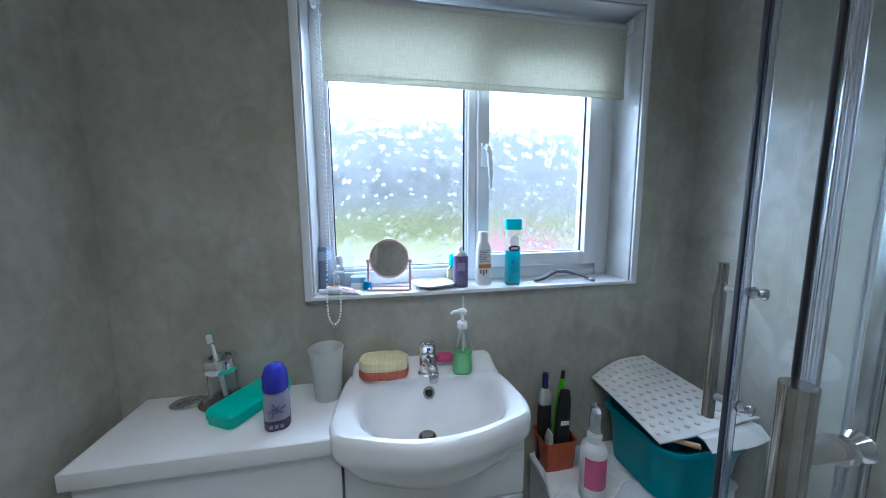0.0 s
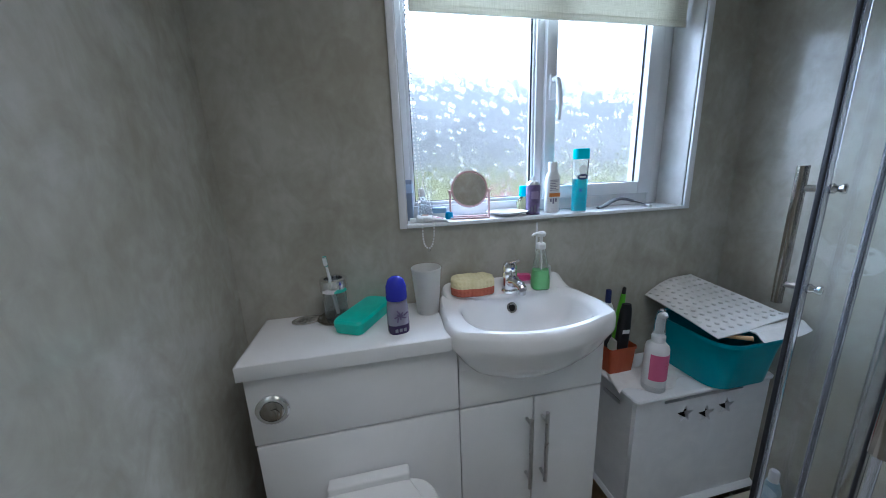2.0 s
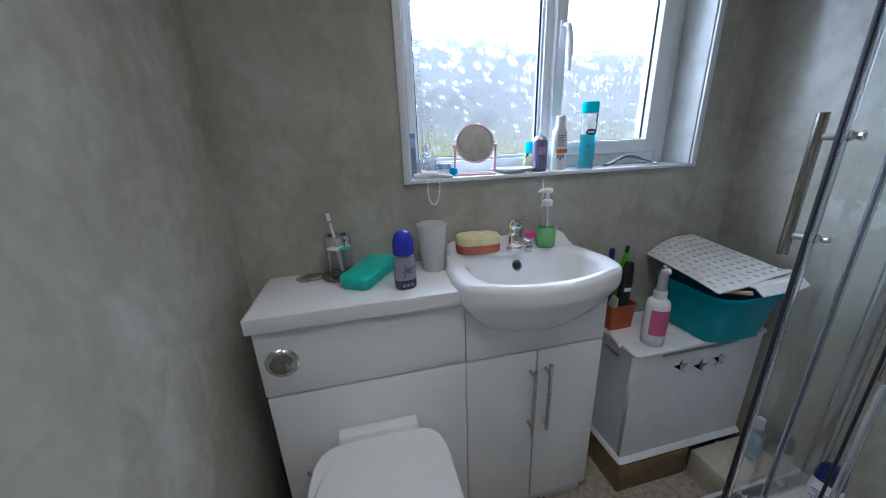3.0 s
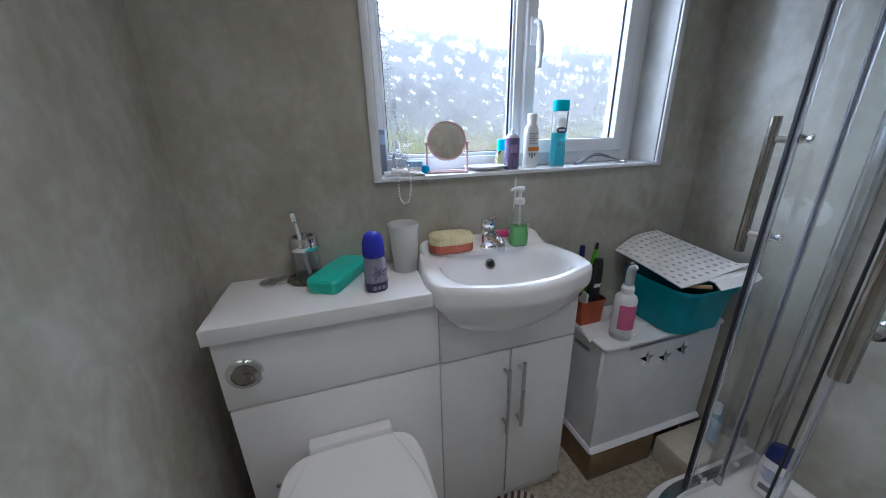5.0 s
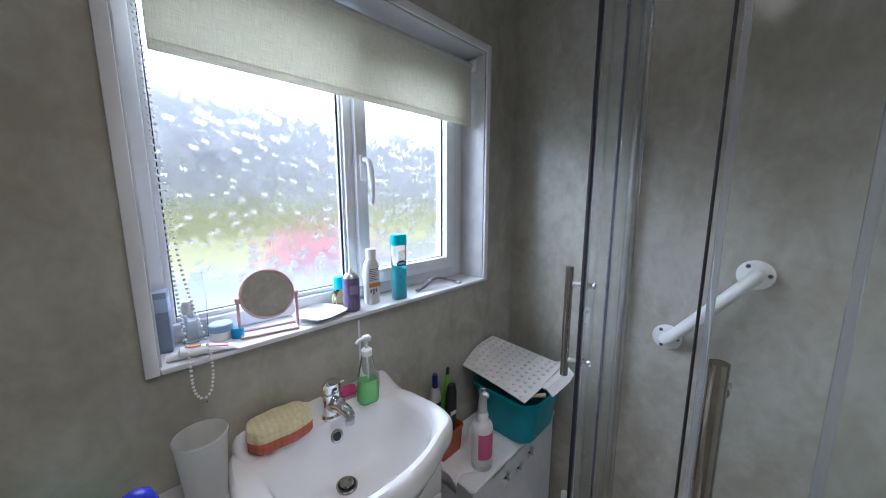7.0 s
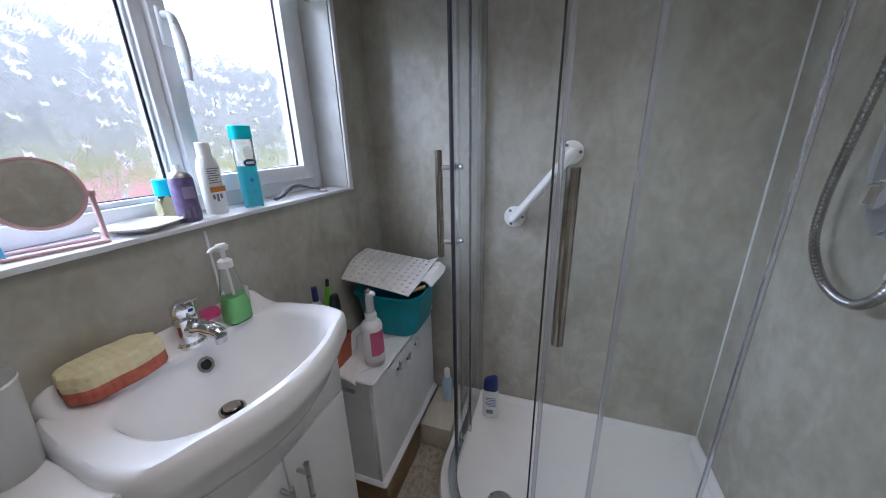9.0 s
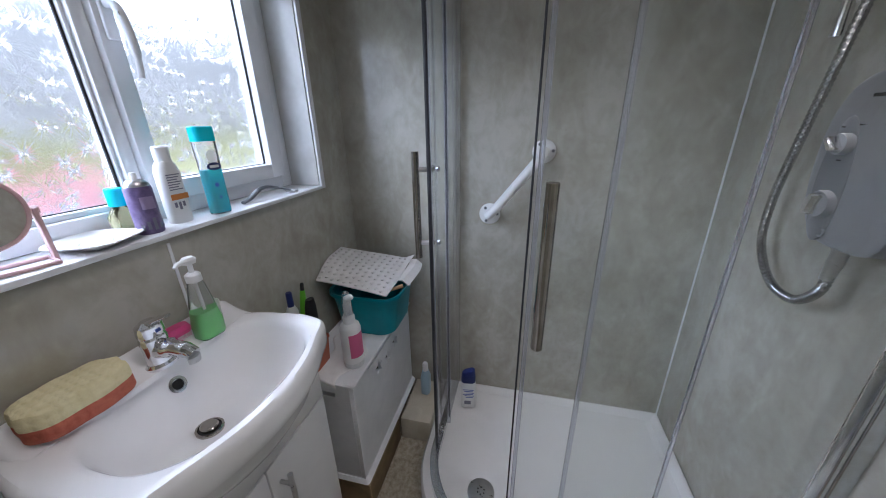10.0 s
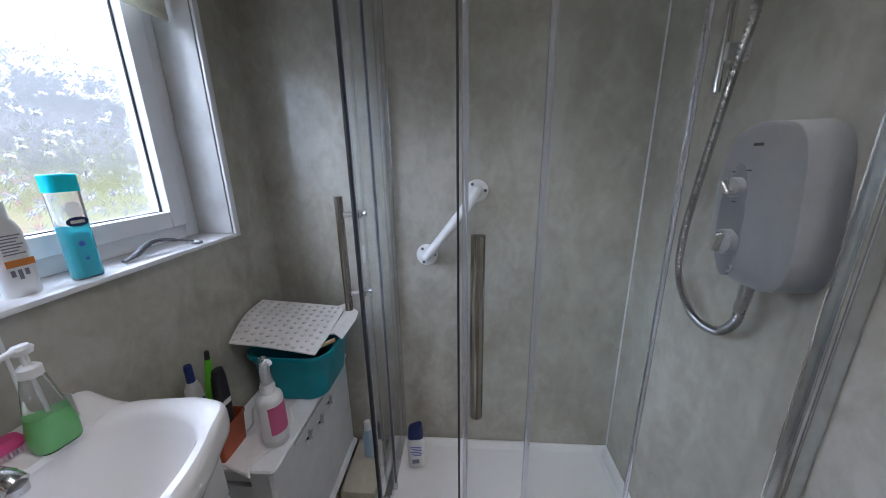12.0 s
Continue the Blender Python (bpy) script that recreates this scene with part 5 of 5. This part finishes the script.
wb = thing("lotion_bottle", pose(0.42, 0.044, S, 0, 0, 0), "white lotion bottle with printed label and round cap", "bottle")
part("body", rloft([(0, 0.042, 0.03, 0.012, 0, 0), (0.004, 0.047, 0.034, 0.015, 0, 0), (0.11, 0.047, 0.034, 0.015, 0, 0), (0.124, 0.04, 0.03, 0.014, 0, 0), (0.132, 0.03, 0.026, 0.012, 0, 0)], 7), M_WHITEP, wb)
part("cap", lathe([(0.0145, 0.13), (0.0148, 0.16), (0.0125, 0.163)], 28), M_WHITEP, wb)
for k in range(7):
    part("print", box(-0.017, 0.012 - 0.004 * (k % 3), -0.0174, -0.0168, 0.104 - 0.0052 * k, 0.106 - 0.0052 * k, 0), M_INK, wb)
part("print", box(-0.019, 0.019, -0.0175, -0.0168, 0.052, 0.064, 0), M_ORANGE, wb)
for k in range(3):
    part("print", box(-0.016 + 0.009 * k, -0.0105 + 0.009 * k, -0.0175, -0.0168, 0.036 - 0.006 * (k % 2), 0.047, 0), M_INK, wb)

gb = thing("shower_gel", pose(0.507, 0.024, S, 0, 0, -6), "clear shower gel bottle half full of aqua liquid", "bottle")
part("bottle", rloft([(0, 0.042, 0.026, 0.009, 0, 0), (0.004, 0.046, 0.03, 0.011, 0, 0), (0.12, 0.046, 0.03, 0.011, 0, 0), (0.168, 0.048, 0.03, 0.011, 0, 0)], 6), M_CLEARP, gb)
part("liquid", rloft([(0.003, 0.0415, 0.0255, 0.009, 0, 0), (0.105, 0.0425, 0.0265, 0.009, 0, 0)], 6), M_AQUA, gb, "aqua shower gel")
part("cap", rloft([(0.168, 0.049, 0.031, 0.011, 0, 0), (0.172, 0.05, 0.032, 0.012, 0, 0), (0.198, 0.05, 0.032, 0.012, 0, 0), (0.2, 0.046, 0.028, 0.01, 0, 0)], 6), M_AQUACAP, gb, "aqua flip cap")
ov = part("badge", lathe([(0.0175, 0), (0.0175, 0.0006)], 32, 1.0, 0.52), M_NAVY, gb, "navy oval badge")
ov.matrix_basis = pose(0, -0.0152, 0.112, 90)
part("badge_bar", box(-0.011, 0.011, -0.0163, -0.0158, 0.109, 0.115, 0.001), M_WHITEP, gb)
part("shield", lathe([(0.013, 0), (0.0128, 0.0004)], 24, 1.0, 1.25), M_FROST, gb).matrix_basis = pose(0, -0.0152, 0.134, 90)
part("mark", lathe([(0.0055, 0), (0.0055, 0.0005)], 18), M_BLUEINK, gb).matrix_basis = pose(-0.004, -0.0152, 0.07, 90)
part("mark", lathe([(0.0035, 0), (0.0035, 0.0005)], 18), M_BLUEINK, gb).matrix_basis = pose(-0.002, -0.0152, 0.04, 90)

rz = thing("razor", (0, 0, S), "grey and silver curved razor lying on the sill", "razor")
part("handle", tube(smooth_path([(0.585, 0.03, 0.006), (0.612, 0.033, 0.011), (0.648, 0.036, 0.026), (0.685, 0.034, 0.029), (0.725, 0.026, 0.02), (0.765, 0.016, 0.008)], 8), [0.0075] * 8 + [0.0095] * 10 + [0.006] * 14 + [0.004] * 9, 12, flat=0.6), M_GREY, rz)
part("grip", tube(smooth_path([(0.592, 0.03, 0.0095), (0.615, 0.033, 0.0165), (0.648, 0.036, 0.0315), (0.685, 0.034, 0.034), (0.72, 0.027, 0.025)], 8), 0.003, 10, flat=0.5), M_GREY, rz)
part("blade_head", box(0.758, 0.772, -0.004, 0.036, 0.001, 0.01, 0.003, 3), M_STEEL, rz)

# left end of the sill
cm = thing("comb_box", pose(-0.048, 0.085, S, 0, 0, -12), "slim blue-grey carton standing against the reveal", "carton")
part("carton", box(-0.012, 0.012, -0.02, 0.02, 0, 0.125, 0.001), mat("blue_grey_card", (0.2, 0.24, 0.32), 0.5), cm)
part("stripe", box(-0.0124, 0.0124, -0.0204, 0.0204, 0.085, 0.112, 0.0005), mat("pale_blue_card", (0.35, 0.45, 0.6), 0.5), cm)
gs = thing("glass_bottle", (-0.008, 0.078, S), "small clear bottle with a white cap", "bottle")
part("bottle", rloft([(0, 0.026, 0.022, 0.008, 0, 0), (0.06, 0.028, 0.024, 0.009, 0, 0), (0.072, 0.016, 0.014, 0.006, 0, 0)], 5), M_CLEARP, gs)
part("cap", lathe([(0.01, 0.072), (0.012, 0.08), (0.008, 0.096)], 18), M_WHITEP, gs)
bg = thing("clear_bag", pose(0.004, 0.092, S, -6, 8, 20), "tall clear plastic packet leaning on the window", "packet")
part("packet", rloft([(0, 0.045, 0.012, 0.004, 0, 0), (0.1, 0.038, 0.008, 0.003, 0, 0), (0.15, 0.022, 0.003, 0.001, 0, 0)], 4), M_CLEARP, bg)
tp = thing("toothpaste_tube", pose(-0.005, 0.008, S + 0.001, 0, 0, -8), "white toothpaste tube with coloured print lying flat", "toothpaste")
part("tube", rings([[(x, w * math.cos(2 * math.pi * i / 20), h + h * math.sin(2 * math.pi * i / 20)) for i in range(20)] for x, w, h in ((-0.034, 0.006, 0.006), (-0.03, 0.012, 0.0115), (0.01, 0.0145, 0.01), (0.055, 0.017, 0.004), (0.062, 0.0175, 0.0012))]), M_WHITEP, tp)
part("cap", tube([(-0.033, 0, 0.007), (-0.052, 0, 0.007)], [0.0075, 0.0068], 16), M_WHITEP, tp)
part("print", box(-0.02, 0.002, -0.006, 0.006, 0.0192, 0.0204, 0), M_ORANGE, tp).matrix_basis = pose(0, 0, 0.0015, 0, 2, 0)
part("print", box(0.01, 0.045, -0.01, 0.01, 0.0135, 0.0148, 0), M_PINK, tp).matrix_basis = pose(0.0, 0, 0.0065, 0, 14, 0)
tu = thing("cream_tub", (0.045, 0.07, S), "small round tub with a blue lid", "tub")
part("pot", lathe([(0.02, 0), (0.022, 0.003), (0.022, 0.02)], 28), M_WHITEP, tu)
part("lid", lathe([(0.023, 0.02), (0.023, 0.034), (0.021, 0.036)], 28), mat("pale_blue_lid", (0.25, 0.4, 0.55), 0.3), tu)
ft = thing("blue_cap", (0.072, 0.052, S), "bright blue bottle top lying on the sill", "cap")
part("cap", lathe([(0.012, 0), (0.013, 0.002), (0.012, 0.02), (0.009, 0.023)], 22), mat("sky_blue", (0.0, 0.25, 0.5), 0.3), ft)

# ---- floor ----
def rug_mat():
    m = mat("striped_rug", (0.3, 0.25, 0.2), 0.95)
    b = m.node_tree.nodes["Principled BSDF"]
    co = nd(m, "TexCoord")
    mp = nd(m, "Mapping")
    mp.inputs["Rotation"].default_value = (0, 0, radians(35))
    lk(m, co.outputs["Object"], mp.inputs["Vector"])
    w = nd(m, "TexWave", Scale=14.0, Distortion=1.2, Detail=2.0)
    lk(m, mp.outputs[0], w.inputs["Vector"])
    lk(m, ramp(m, w.outputs[1], [(0.25, (0.09, 0.05, 0.035)), (0.42, (0.25, 0.17, 0.13)), (0.6, (0.62, 0.57, 0.5))]).outputs[0], b.inputs["Base Color"])
    f = nd(m, "TexNoise", Scale=500.0)
    lk(m, co.outputs["Object"], f.inputs["Vector"])
    u = nd(m, "Bump", Strength=0.8, Distance=0.004)
    lk(m, f.outputs[0], u.inputs["Height"])
    lk(m, u.outputs[0], b.inputs["Normal"])
    return m


rug = part("rug", rloft([(0.0, 0.62, 0.42, 0.1, 0, 0), (0.008, 0.63, 0.43, 0.105, 0, 0), (0.012, 0.60, 0.40, 0.1, 0, 0)], 8), rug_mat())
rug.location = (0.05, -0.41, 0.0005)
tagged(rug, "brown and cream striped bath rug on the floor", "rug")
br = thing("toilet_brush", (-0.512, -0.13, 0), "dark toilet brush in its holder beside the unit", "toilet brush")
part("holder", lathe([(0.026, 0), (0.028, 0.01), (0.024, 0.16), (0.026, 0.165), (0.02, 0.165)], 22), M_BLACK, br)
part("handle", tube([(0, 0, 0.16), (0, 0, 0.36)], 0.005, 10), M_BLACK, br)
